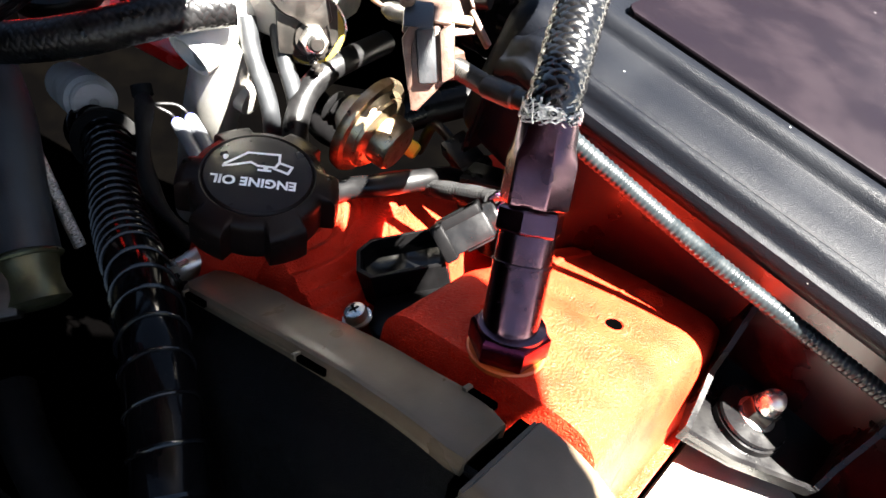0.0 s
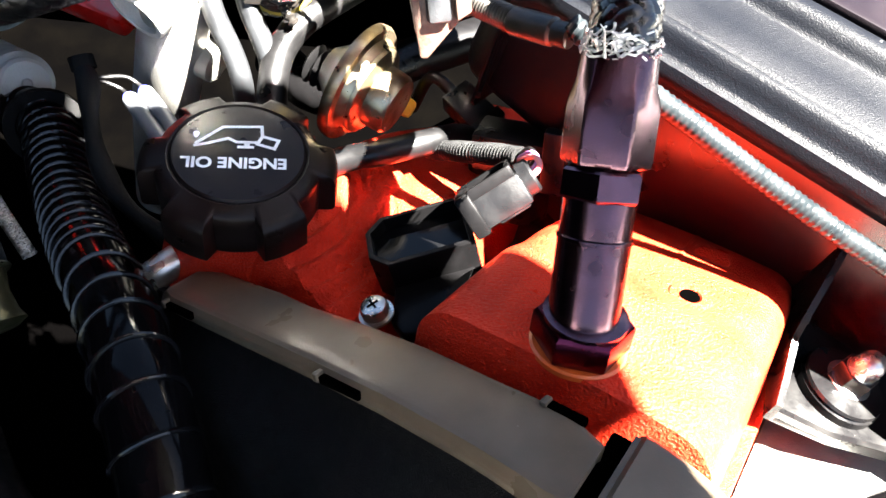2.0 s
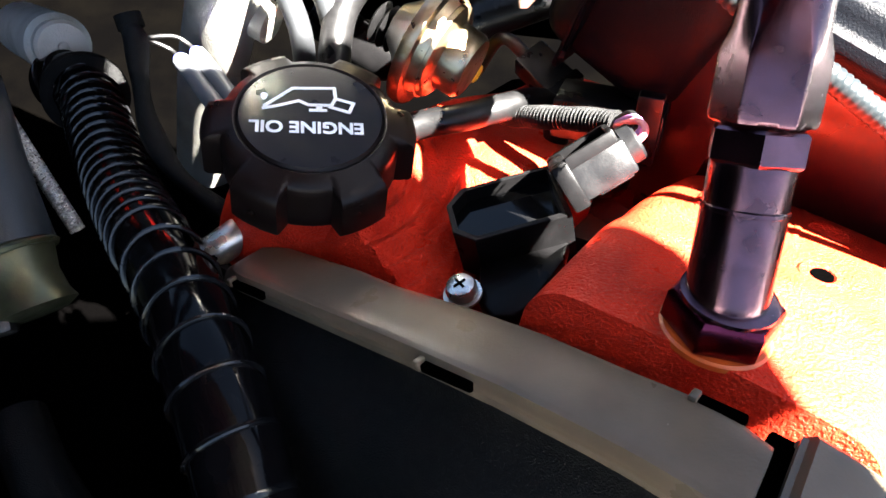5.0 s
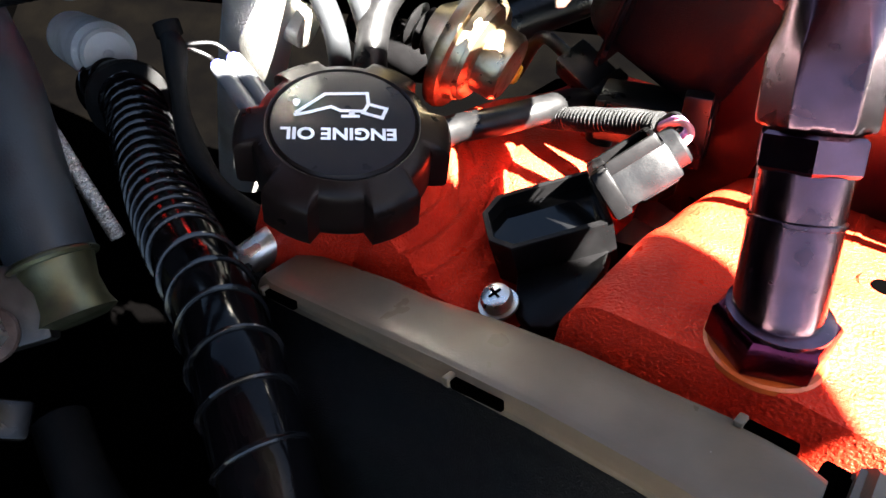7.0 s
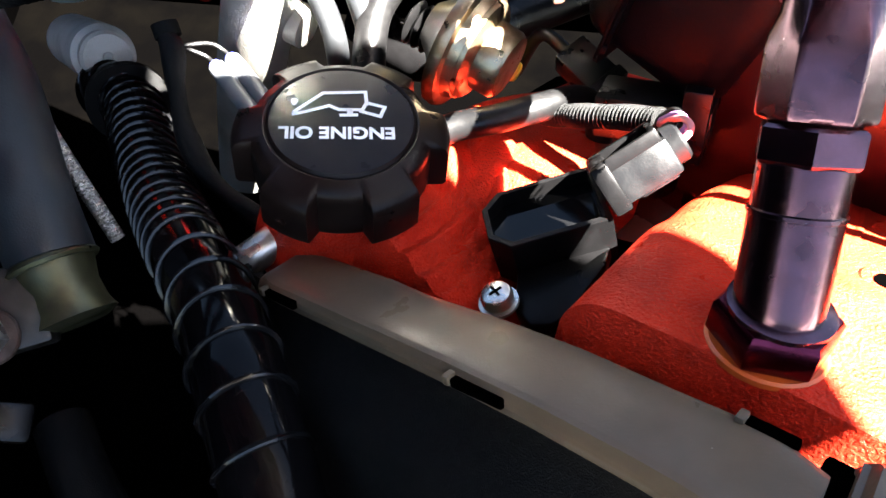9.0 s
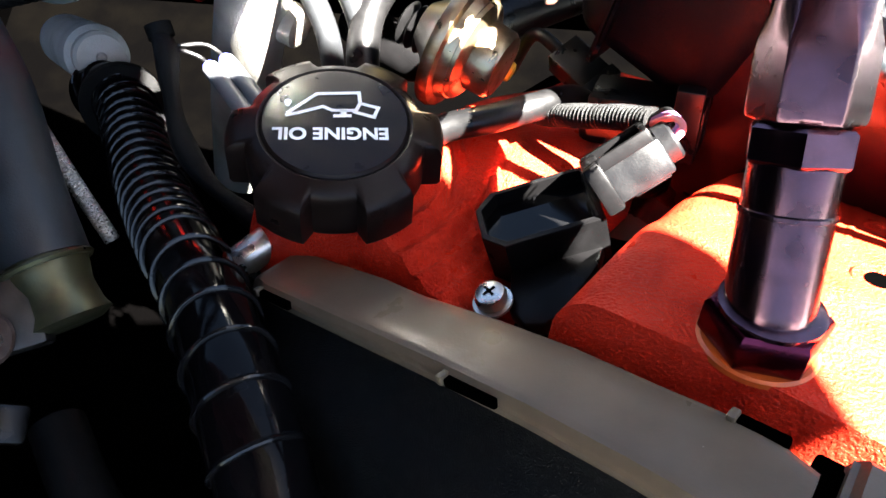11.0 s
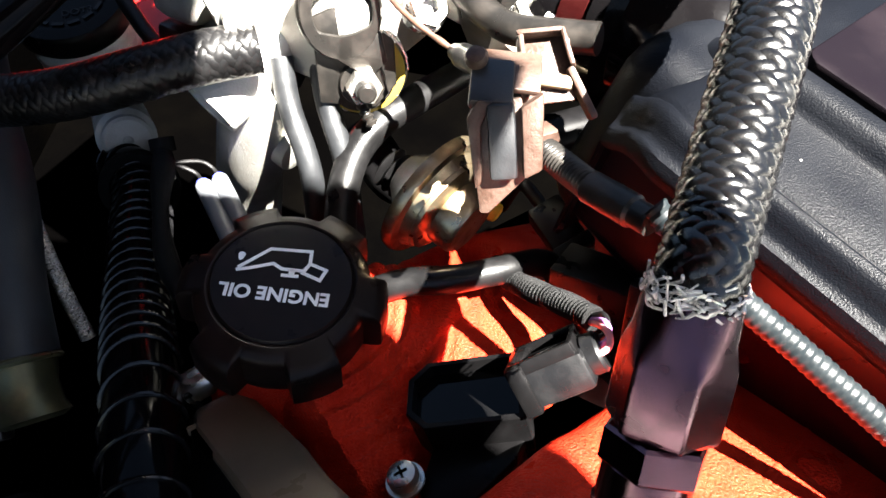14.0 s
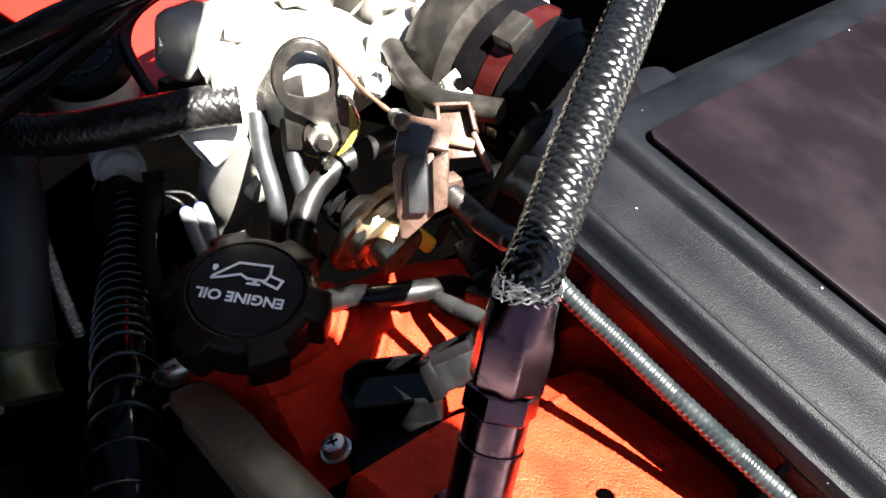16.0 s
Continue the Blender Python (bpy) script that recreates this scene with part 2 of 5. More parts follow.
def even(path, step):
    """The same line in even steps."""
    out, left = [path[0]], step
    for a, b in zip(path, path[1:]):
        d = (b - a).length
        at = 0.0
        while d - at >= left:
            at += left
            out.append(a.lerp(b, at / d))
            left = step
        left -= d - at
    return out


def frames(path):
    """Along a line: place, direction and two carried side axes."""
    out, side = [], None
    for i, p in enumerate(path):
        d = (path[min(i + 1, len(path) - 1)] - path[max(i - 1, 0)]).normalized()
        if side is None:
            side = d.orthogonal().normalized()
        side = (side - d * side.dot(d)).normalized()
        out.append((p, d, side, d.cross(side)))
    return out


def tube(points, radius, per=10, segs=20, bm=None, step=None):
    """A round bar along a smooth line. radius: metres, or a function of metres along it."""
    bm = bm or bmesh.new()
    path = smooth_path(points, per)
    if step:
        path = even(path, step)
    rings, s, last = [], 0.0, path[0]
    for p, d, u, v in frames(path):
        s += (p - last).length
        last = p
        r = radius(s) if callable(radius) else radius
        rings.append([bm.verts.new(p + (u * math.cos(2 * math.pi * k / segs) + v * math.sin(2 * math.pi * k / segs)) * r) for k in range(segs)])
    for a, b in zip(rings, rings[1:]):
        for k in range(segs):
            bm.faces.new((a[k], a[(k + 1) % segs], b[(k + 1) % segs], b[k]))
    bm.faces.new(rings[0][::-1])
    bm.faces.new(rings[-1])
    return bm


def yarns(name, points, radius, strands, pitch, width, lift, step, material, parent, label="", per=10):
    """Flat yarns wound both ways round a line, over and under each other: a mesh each."""
    fr = frames(even(smooth_path(points, per), step))
    for family in (1, -1):
        for j in range(strands):
            bm = bmesh.new()
            last = None
            for i, (p, d, u, v) in enumerate(fr):
                s = i * step
                a = family * 2 * math.pi * s / pitch + 2 * math.pi * j / strands
                wave = family * math.cos(2 * math.pi * strands * s / pitch)
                row = []
                for w, dz in ((-1, -0.9), (-0.5, 0.15), (0.0, 0.45), (0.5, 0.15), (1, -0.9)):
                    aa = a + w * width / radius / 2
                    row.append(bm.verts.new(p + (u * math.cos(aa) + v * math.sin(aa)) * (radius + lift * (wave + dz))))
                if last:
                    for k in range(4):
                        bm.faces.new((last[k], last[k + 1], row[k + 1], row[k]))
                last = row
            part(name, bm, material, parent, label)


def hex_nut(m, across, height, hole=0.0, chamfer=0.12):
    r = across / math.sqrt(3)
    c = across * chamfer * 0.5
    bm = bmesh.new()
    rows = []
    for h, k in ((0, 0.93), (c, 1), (height - c, 1), (height, 0.93)):
        rows.append([bm.verts.new(m @ Vector((r * k * math.cos(math.pi * i / 3), r * k * math.sin(math.pi * i / 3), h))) for i in range(6)])
    for a, b in zip(rows, rows[1:]):
        for i in range(6):
            bm.faces.new((a[i], a[(i + 1) % 6], b[(i + 1) % 6], b[i]))
    bm.faces.new(rows[0][::-1])
    if hole:
        ring = [bm.verts.new(m @ Vector((hole * math.cos(math.pi * i / 3), hole * math.sin(math.pi * i / 3), height))) for i in range(6)]
        deep = [bm.verts.new(m @ Vector((hole * math.cos(math.pi * i / 3), hole * math.sin(math.pi * i / 3), height * 0.3))) for i in range(6)]
        for i in range(6):
            bm.faces.new((rows[-1][i], rows[-1][(i + 1) % 6], ring[(i + 1) % 6], ring[i]))
            bm.faces.new((ring[i], ring[(i + 1) % 6], deep[(i + 1) % 6], deep[i]))
        bm.faces.new(deep)
    else:
        bm.faces.new(rows[-1])
    return bm


def stroke(pts, width, m, loop=False, height=0.0002):
    """One flat mitred line of a given width in the xy plane of m."""
    p = [Vector((*q, 0)) for q in pts]
    n = len(p)
    rows = []
    for i, q in enumerate(p):
        before = p[i - 1] if loop or i else None
        after = p[(i + 1) % n] if loop or i < n - 1 else None
        a = (q - before).normalized() if before else (after - q).normalized()
        b = (after - q).normalized() if after else a
        side = Vector((-(a + b).y, (a + b).x, 0)).normalized()
        side *= width * 0.5 / max(0.4, side.dot(Vector((-a.y, a.x, 0))))
        rows.append([q + side, q - side])
    bm = bmesh.new()
    ring = [[bm.verts.new(m @ (v + Vector((0, 0, h)))) for v, h in ((r[0], 0), (r[0], height), (r[1], height), (r[1], 0))] for r in rows]
    for i in range(n if loop else n - 1):
        a, b = ring[i], ring[(i + 1) % n]
        for k in range(3):
            bm.faces.new((a[k], a[k + 1], b[k + 1], b[k]))
    return bm


def sheet(fn, us, vs, thick=0.0):
    """A surface fn(u, v) -> world place over a grid, closed below when thick."""
    bm = bmesh.new()
    g = [[bm.verts.new(fn(u, v)) for v in vs] for u in us]
    for a, b in zip(g, g[1:]):
        for k in range(len(vs) - 1):
            bm.faces.new((a[k], a[k + 1], b[k + 1], b[k]))
    if thick:
        bmesh.ops.recalc_face_normals(bm, faces=bm.faces)
        bmesh.ops.solidify(bm, geom=list(bm.faces), thickness=thick)
    return bm


def ramp01(x, a, b):
    t = min(1, max(0, (x - a) / (b - a)))
    return t * t * (3 - 2 * t)

# ---- the engine's own frame: x across it, y along the camshafts, z out of the covers ----
ME = axes((0.106, -0.092, 0.0255), (-0.05, 0.30, 0.953), (0.761, -0.607, 0.231))


def E(x, y, z):
    return ME @ Vector((x, y, z))


def steps(a, b, n):
    return [a + (b - a) * i / (n - 1) for i in range(n)]


def table(rows, x):
    """A value read off (place, value) rows by smooth steps."""
    if x <= rows[0][0]:
        return rows[0][1]
    for (a, p), (b, q) in zip(rows, rows[1:]):
        if x <= b:
            return p + (q - p) * (x - a) / (b - a)
    return rows[-1][1]


# ---- setting ----
def bay():
    # out of view; added as a bright reflector for the hose fitting
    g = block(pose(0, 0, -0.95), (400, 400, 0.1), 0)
    tagged(part("ground", g, CONCRETE, None, "", True, (0, 0, -0.95)), "pale concrete ground outside the car, added unseen to reflect light", "ground", kind="structure")
    # floor and walls close the bay; their colour carries its darkness
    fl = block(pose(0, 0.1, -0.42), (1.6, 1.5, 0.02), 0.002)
    tagged(part("floor", fl, SHADE_BLACK, None, "", True, (0, 0.1, -0.42)), "undertray of the engine bay, near black for shade", "floor", kind="structure")
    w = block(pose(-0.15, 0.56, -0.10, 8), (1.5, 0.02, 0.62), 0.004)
    tagged(part("wall_north", w, SHADE_BLACK, None, "", True, (-0.15, 0.56, -0.4)), "dark bulkhead behind the engine", "bulkhead", kind="structure")
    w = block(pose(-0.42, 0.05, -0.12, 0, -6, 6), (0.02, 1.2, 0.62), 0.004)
    tagged(part("wall_west", w, SHADE_BLACK, None, "", True, (-0.42, 0.05, -0.42)), "dark inner side panel of the engine bay", "side panel", kind="structure")
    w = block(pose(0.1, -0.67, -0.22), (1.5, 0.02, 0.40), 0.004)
    tagged(part("wall_south", w, SHADE_BLACK, None, "", True, (0.1, -0.67, -0.42)), "dark front panel of the engine bay", "front panel", kind="structure")
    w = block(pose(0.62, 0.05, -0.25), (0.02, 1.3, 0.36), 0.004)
    tagged(part("wall_east", w, SHADE_BLACK, None, "", True, (0.62, 0.05, -0.42)), "dark inner wing panel of the engine bay", "wing panel", kind="structure")


bay()


def bonnet():
    """Unseen, added to cast shade: hinged along the far side panel, raised over the front left of the bay."""
    # outline set by where the shadow should end on the engine
    shadow_edge = [(-0.270, 0.098), (-0.251, 0.090), (-0.244, 0.083), (-0.234, 0.081), (-0.213, 0.082), (-0.190, 0.080), (-0.176, 0.080), (-0.165, 0.072), (-0.155, 0.060), (-0.140, 0.050), (-0.120, 0.025), (-0.100, 0.0)]

    def fn(u, v):
        x = -0.44 + u * 0.685
        y = -0.36 + v * (0.305 + 0.095 * (1 - ramp01(x, 0.09, 0.13)) + 0.03 * (1 - ramp01(x, 0.12, 0.155)))
        x += u ** 4 * table(shadow_edge, y)
        k = (x + 0.44) / 0.685
        return Vector((x, y, 0.15 + 0.37 * k + 0.03 * math.sin(k * math.pi)))
    th = thing("bonnet", (-0.44, -0.25, 0.15), "unseen raised bonnet added to shade the engine bay", "bonnet")
    part("panel", sheet(fn, steps(0, 1, 50), steps(0, 1, 80), 0.012), RED_BODY_SHADED, th)
    for y in (-0.33, -0.12):
        part("stay", tube([(-0.43, y, 0.10), (-0.36, y, 0.16), (-0.30, y, 0.245)], 0.006, 4, 12), STEEL_DARK, th)


bonnet()

# block under the covers, near black for the shade down there
solo("engine_block", block(ME @ pose(-0.07, 0.12, -0.165), (0.26, 0.28, 0.19), 0.01), SHADE_BLACK, "engine block under the cam covers, near black for shade", "engine block")


# ---- cam covers ----
def hump(cx, half, top, low, y0, y1, ny=90, nx=56):
    """A rounded cover along y, as world places."""
    def fn(u, v):
        y = y0 + (y1 - y0) * v
        s = 2 * u - 1
        k = abs(s)
        t = top(y)
        if k < 0.55:
            x, z = s / 0.55 * (half - 0.014), 0.0012 * (1 - (k / 0.55) ** 2)
        elif k < 0.85:
            a = (k - 0.55) / 0.30 * math.pi / 2
            x, z = math.copysign(half - 0.014 + 0.014 * math.sin(a), s), -0.014 + 0.014 * math.cos(a)
        else:
            x, z = math.copysign(half + 0.003 * (k - 0.85) / 0.15, s), -0.014 + (low - t + 0.014) * (k - 0.85) / 0.15
        end = max(ramp01(y, y1 - 0.02, y1), 1 - min(1, (y - y0) / 0.004) ** 0.5 if y < y0 + 0.004 else 0)
        return E(cx + x, y, (t + z) * (1 - end) + low * end)
    return sheet(fn, steps(0, 1, nx), [0, 0.001, 0.003, 0.006, 0.010, 0.016, *steps(0.022, 1, ny)])


def cover_exhaust():
    th = thing("cam_cover", E(0, 0.08, -0.055), "red wrinkle-painted exhaust cam cover with a breather fitting", "cam cover", "cam covers")
    top = lambda y: 0.0012 - 0.0047 * ramp01(y, 0.032, 0.052) - 0.026 * ramp01(y, 0.045, 0.165)
    shell = part("shell", hump(0.0, 0.047, top, -0.056, -0.016, 0.24), RED, th)
    fl = bmesh.new()
    box(fl, ME @ pose(0.001, 0.112, -0.0555), (0.106, 0.256, 0.004), 0.0012)
    part("flange", fl, RED, th)
    part("gasket", block(ME @ pose(0.001, 0.112, -0.0588), (0.102, 0.254, 0.0022), 0.0006), GASKET, th, "thin orange gasket")
    # raised boss with a threaded hole
    m = ME @ pose(0.0172, 0.0514, -0.0042)
    boss = turned([(0.0078, -0.004), (0.0074, 0.0016), (0.0066, 0.0024), (0.0040, 0.0024), (0.0035, 0.0018), (0.0034, -0.003)], m, 32)
    part("boss", boss, RED, th)
    # near-black disc paints the depth shade of the hole
    part("bore", turned([(0.0030, -0.0012), (0.0033, 0.0023)], m, 24), SHADE_BLACK, th, "dark threaded hole")
    m2 = ME @ pose(0.0140, 0.0955, top(0.0955) + 0.0004)
    part("pad", turned([(0.0075, -0.003), (0.0068, 0.0010), (0.0058, 0.0017), (0.003, 0.0019)], m2, 32), RED, th)
    # low cast rib along the back half
    for x in (0.006, -0.026):
        pts = [E(x - 0.05 * (y - 0.06), y, top(y) - 0.0006) for y in steps(0.062, 0.19, 8)]
        part("rib", tube(pts, lambda q: 0.0022 * ramp01(q, 0, 0.01), 4, 12), RED, th)


cover_exhaust()


def cover_intake():
    th = thing("cam_cover", E(-0.142, 0.08, -0.055), "red wrinkle-painted intake cam cover with the oil filler neck", "cam cover", "cam covers")
    top = lambda y: -0.036 + 0.012 * ramp01(y, 0.03, 0.06) - 0.02 * ramp01(y, 0.09, 0.2)
    shell = hump(-0.124, 0.041, top, -0.062, -0.006, 0.24, 170, 110)
    inv = ME.inverted()
    for v in shell.verts:
        q = inv @ v.co
        d = math.hypot(v.co.x, v.co.y)
        lift = 0.014 * (1 - ramp01(d, 0.030, 0.062))
        bend = math.hypot(v.co.x + 0.004, v.co.y - 0.006) + 0.10 * max(0, q.x + 0.118)
        flow = 0.0013 * math.sin(bend * 2 * math.pi / 0.0085) * (1 - ramp01(d, 0.045, 0.080)) * ramp01(d, 0.028, 0.034)
        if q.z > -0.052:
            v.co += ME.to_3x3() @ Vector((0, 0, lift + flow))
    part("shell", shell, RED, th)
    neck = turned([(0.036, -0.062), (0.0335, -0.052), (0.0305, -0.044), (0.0285, -0.036), (0.0272, -0.026), (0.0268, -0.012), (0.0255, -0.011)], pose(0.001, 0.001, 0), 64)
    part("filler_neck", neck, RED, th)
    # smooth bulge between the neck and the back of the cover
    for a, b, c, r in (((0.030, -0.012, -0.047), (0.048, 0.004, -0.042), (0.058, 0.030, -0.042), 0.011),
                       ((0.012, -0.034, -0.060), (0.030, -0.030, -0.056), (0.045, -0.022, -0.052), 0.010)):
        part("cast_rib", tube([a, b, c], lambda s: r, 8, 18), RED, th)


cover_intake()


# ---- oil filler cap ----
def oil_cap():
    th = thing("oil_filler_cap", (0, 0, -0.022), "black plastic oil filler cap with seven grips and white print", "oil cap")
    grips = 6
    turn = radians(3)

    def rim(a, i):
        if i in (0, 1, 2, 3, 4):
            k = math.cos(grips * (a - turn))
            w = ramp01(k, -0.16, 0.16)
            return (0.845, 0.835, 0.84, 0.865, 0.93)[i] * (1 - w) + w
        return 1
    prof = [(0.0358, -0.0222), (0.0368, -0.0205), (0.0364, -0.0072), (0.0352, -0.0048), (0.0318, -0.0030), (0.0268, -0.0014),
            (0.0256, -0.0008), (0.0250, -0.0010), (0.0246, -0.0016), (0.0241, -0.0010), (0.0236, -0.0002), (0.020, 0.0)]
    part("cap_body", turned(prof, pose(0, 0.0008, 0), 240, rim), CAP_BLACK, th)
    m = pose(0, 0, 0.0001)
    for name, line, w, loop in (("can_outline", [(-0.0158, 0.0024), (-0.0070, 0.0122), (0.0070, 0.0139), (0.0077, 0.0088)], 0.0012, False),
                                ("can_underside", [(-0.0162, 0.0014), (-0.0118, 0.0030), (-0.0045, 0.0064), (-0.0012, 0.0048), (0.0062, 0.0054)], 0.0012, False),
                                ("can_nozzle", [(0.0077, 0.0088), (0.0138, 0.0072), (0.0126, 0.0028), (0.0062, 0.0046)], 0.0012, True),
                                ("can_stem", [(0.0024, 0.0052), (0.0026, 0.0030)], 0.0020, False),
                                ("can_base", [(-0.0008, 0.0023), (0.0052, 0.0029)], 0.0012, False)):
        part(name, stroke(line, w, m, loop), PRINT, th, "white printed oil can")
    part("drop_symbol", turned([(0.0012, 0), (0.0012, 0.0002)], pose(-0.0160, 0.0078, 0.0001), 20, lambda a, i: 1 + 0.9 * max(0, math.cos(a + math.pi / 2)) ** 6), PRINT, th, "white drop symbol")
    cu = bpy.data.curves.new("lettering", "FONT")
    cu.body, cu.size, cu.align_x, cu.align_y, cu.extrude, cu.offset = "ENGINE OIL", 0.0074, "CENTER", "CENTER", 0.0001, 0.00022
    tmp = new("lettering", cu)
    bpy.context.view_layer.update()
    me = bpy.data.meshes.new_from_object(tmp.evaluated_get(bpy.context.evaluated_depsgraph_get()))
    bpy.data.objects.remove(tmp)
    wide = max(v.co.x for v in me.vertices) - min(v.co.x for v in me.vertices)
    bm = bmesh.new()
    bm.from_mesh(me)
    bmesh.ops.transform(bm, matrix=pose(-0.0008, -0.0054, 0.0002, 0, 0, 184) @ Matrix.Diagonal((0.0372 / wide, 0.0372 / wide * 1.02, 1, 1)), verts=bm.verts)
    part("lettering", bm, PRINT, th, "white ENGINE OIL print", False)


oil_cap()


# ---- timing belt cover ----
TC_Z = [(-0.155, -0.041), (-0.145, -0.0375), (-0.10, -0.0245), (-0.06, -0.0125), (-0.035, -0.005), (0.0, 0.003), (0.022, 0.0065)]
TC_F = [(-0.155, -0.0285), (-0.142, -0.0338), (-0.105, -0.0374), (-0.063, -0.0420), (-0.041, -0.0450), (-0.009, -0.0490), (0.016, -0.0530), (0.022, -0.0532)]
TC_B = [(-0.155, -0.0085), (-0.147, -0.0100), (-0.104, -0.0130), (-0.087, -0.0160), (-0.060, -0.0178), (-0.040, -0.0202), (-0.010, -0.0240), (0.011, -0.0260), (0.022, -0.0310)]


def timing_cover():
    th = thing("timing_belt_cover", E(-0.06, -0.04, -0.09), "long grey-brown plastic timing belt cover with clip slots", "timing cover")
    sec = [("b", 0.0, -0.045), ("b", 0.0, -0.003), ("b", -0.0012, -0.0006), ("b", -0.003, 0.0), ("f", 0.003, 0.0), ("f", 0.0012, -0.0006), ("f", 0.0, -0.003), ("f", -0.0002, -0.0045), ("f", 0.0004, -0.0075)]

    def fn(u, v):
        x = -0.155 + 0.177 * u
        i = min(int(v * (len(sec) - 1)), len(sec) - 2)
        f = v * (len(sec) - 1) - i
        side, dy, dz = [sec[i][0], sec[i][1] * (1 - f) + sec[i + 1][1] * f, sec[i][2] * (1 - f) + sec[i + 1][2] * f]
        ya, yb = table(TC_B, x), table(TC_F, x)
        if sec[i][0] == "b" and sec[i + 1][0] == "f":
            y = (ya - 0.003) * (1 - f) + (yb + 0.003) * f
        else:
            y = (ya if side == "b" else yb) + dy
        end = 0.004 * (1 - ramp01(x, -0.155, -0.148))
        return E(x, y, table(TC_Z, x) + dz - end)
    part("cover_shell", sheet(fn, steps(0, 1, 60), steps(0, 1, 4 * (len(sec) - 1) + 1), 0.002), COVER_TAN, th)
    for x, side in ((-0.134, "f"), (-0.050, "f"), (0.010, "b")):
        y = table(TC_F, x) - 0.0002 if side == "f" else table(TC_B, x) - 0.0014
        slope = math.degrees(math.atan2(table(TC_Z, x + 0.01) - table(TC_Z, x - 0.01), 0.02))
        m = ME @ pose(x, y, table(TC_Z, x) - (0.0036 if side == "f" else 0.0007), 0, -slope, -6)
        # a near-black block paints the shade inside the slot
        part("clip_slot", block(m, (0.017 if side == "f" else 0.011, 0.0030, 0.0026), 0.0006), SHADE_BLACK, th, "dark clip slot")
        part("clip_tab", block(m @ pose(-0.0095 if side == "f" else -0.0062, -0.0003, 0.0006), (0.0022, 0.0036, 0.0030), 0.0006), COVER_TAN, th)
    # the low skirt in front, its shade put in as near-black colour
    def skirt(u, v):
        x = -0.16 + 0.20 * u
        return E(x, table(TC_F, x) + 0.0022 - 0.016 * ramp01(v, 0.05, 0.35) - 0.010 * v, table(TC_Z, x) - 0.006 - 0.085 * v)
    part("skirt", sheet(skirt, steps(0, 1, 50), steps(0, 1, 14), 0.003), CLOTH_TAPE, th, "lower skirt, black for the shade below the cover")


timing_cover()


def end_cover():
    th = thing("timing_end_cover", E(0.05, -0.04, -0.08), "rounded grey-brown plastic end piece of the timing cover", "timing cover")

    def fn(u, v):
        a = u * 1.25
        x = 0.0265 + 0.052 * math.sin(a)
        z = -0.002 + 0.008 * math.cos(a * 0.9) - 0.040 * (1 - math.cos(a))
        y = -0.020 - 0.040 * v
        r = 0.004
        e = max(0, (abs(v - 0.5) - 0.42) / 0.08)
        return E(x - 0.002 * e * e, y, z - r * e * e - (0.006 if u == 0 else 0))
    part("cover_shell", sheet(fn, steps(0, 1, 24), steps(0, 1, 24), 0.0025), COVER_TAN, th)
    # added block that stands for the darkness of the open gap
    part("gap_filler", block(ME @ pose(0.0243, -0.038, -0.036), (0.0075, 0.037, 0.07), 0.001), SHADE_BLACK, th, "near-black filler for the shaded gap between the covers")
    side = []
    for i in range(12):
        a = i / 11 * 1.25
        side.append((0.0265 + 0.052 * math.sin(a), -0.002 + 0.008 * math.cos(a * 0.9) - 0.040 * (1 - math.cos(a)) - 0.003))
    side += [(0.076, -0.075), (0.0265, -0.075)]
    part("side_wall", prism(side, ME @ Matrix(((1, 0, 0, 0), (0, 0, 1, -0.0595), (0, 1, 0, 0), (0, 0, 0, 1))), 0.038, 0.0), COVER_TAN, th)


end_cover()


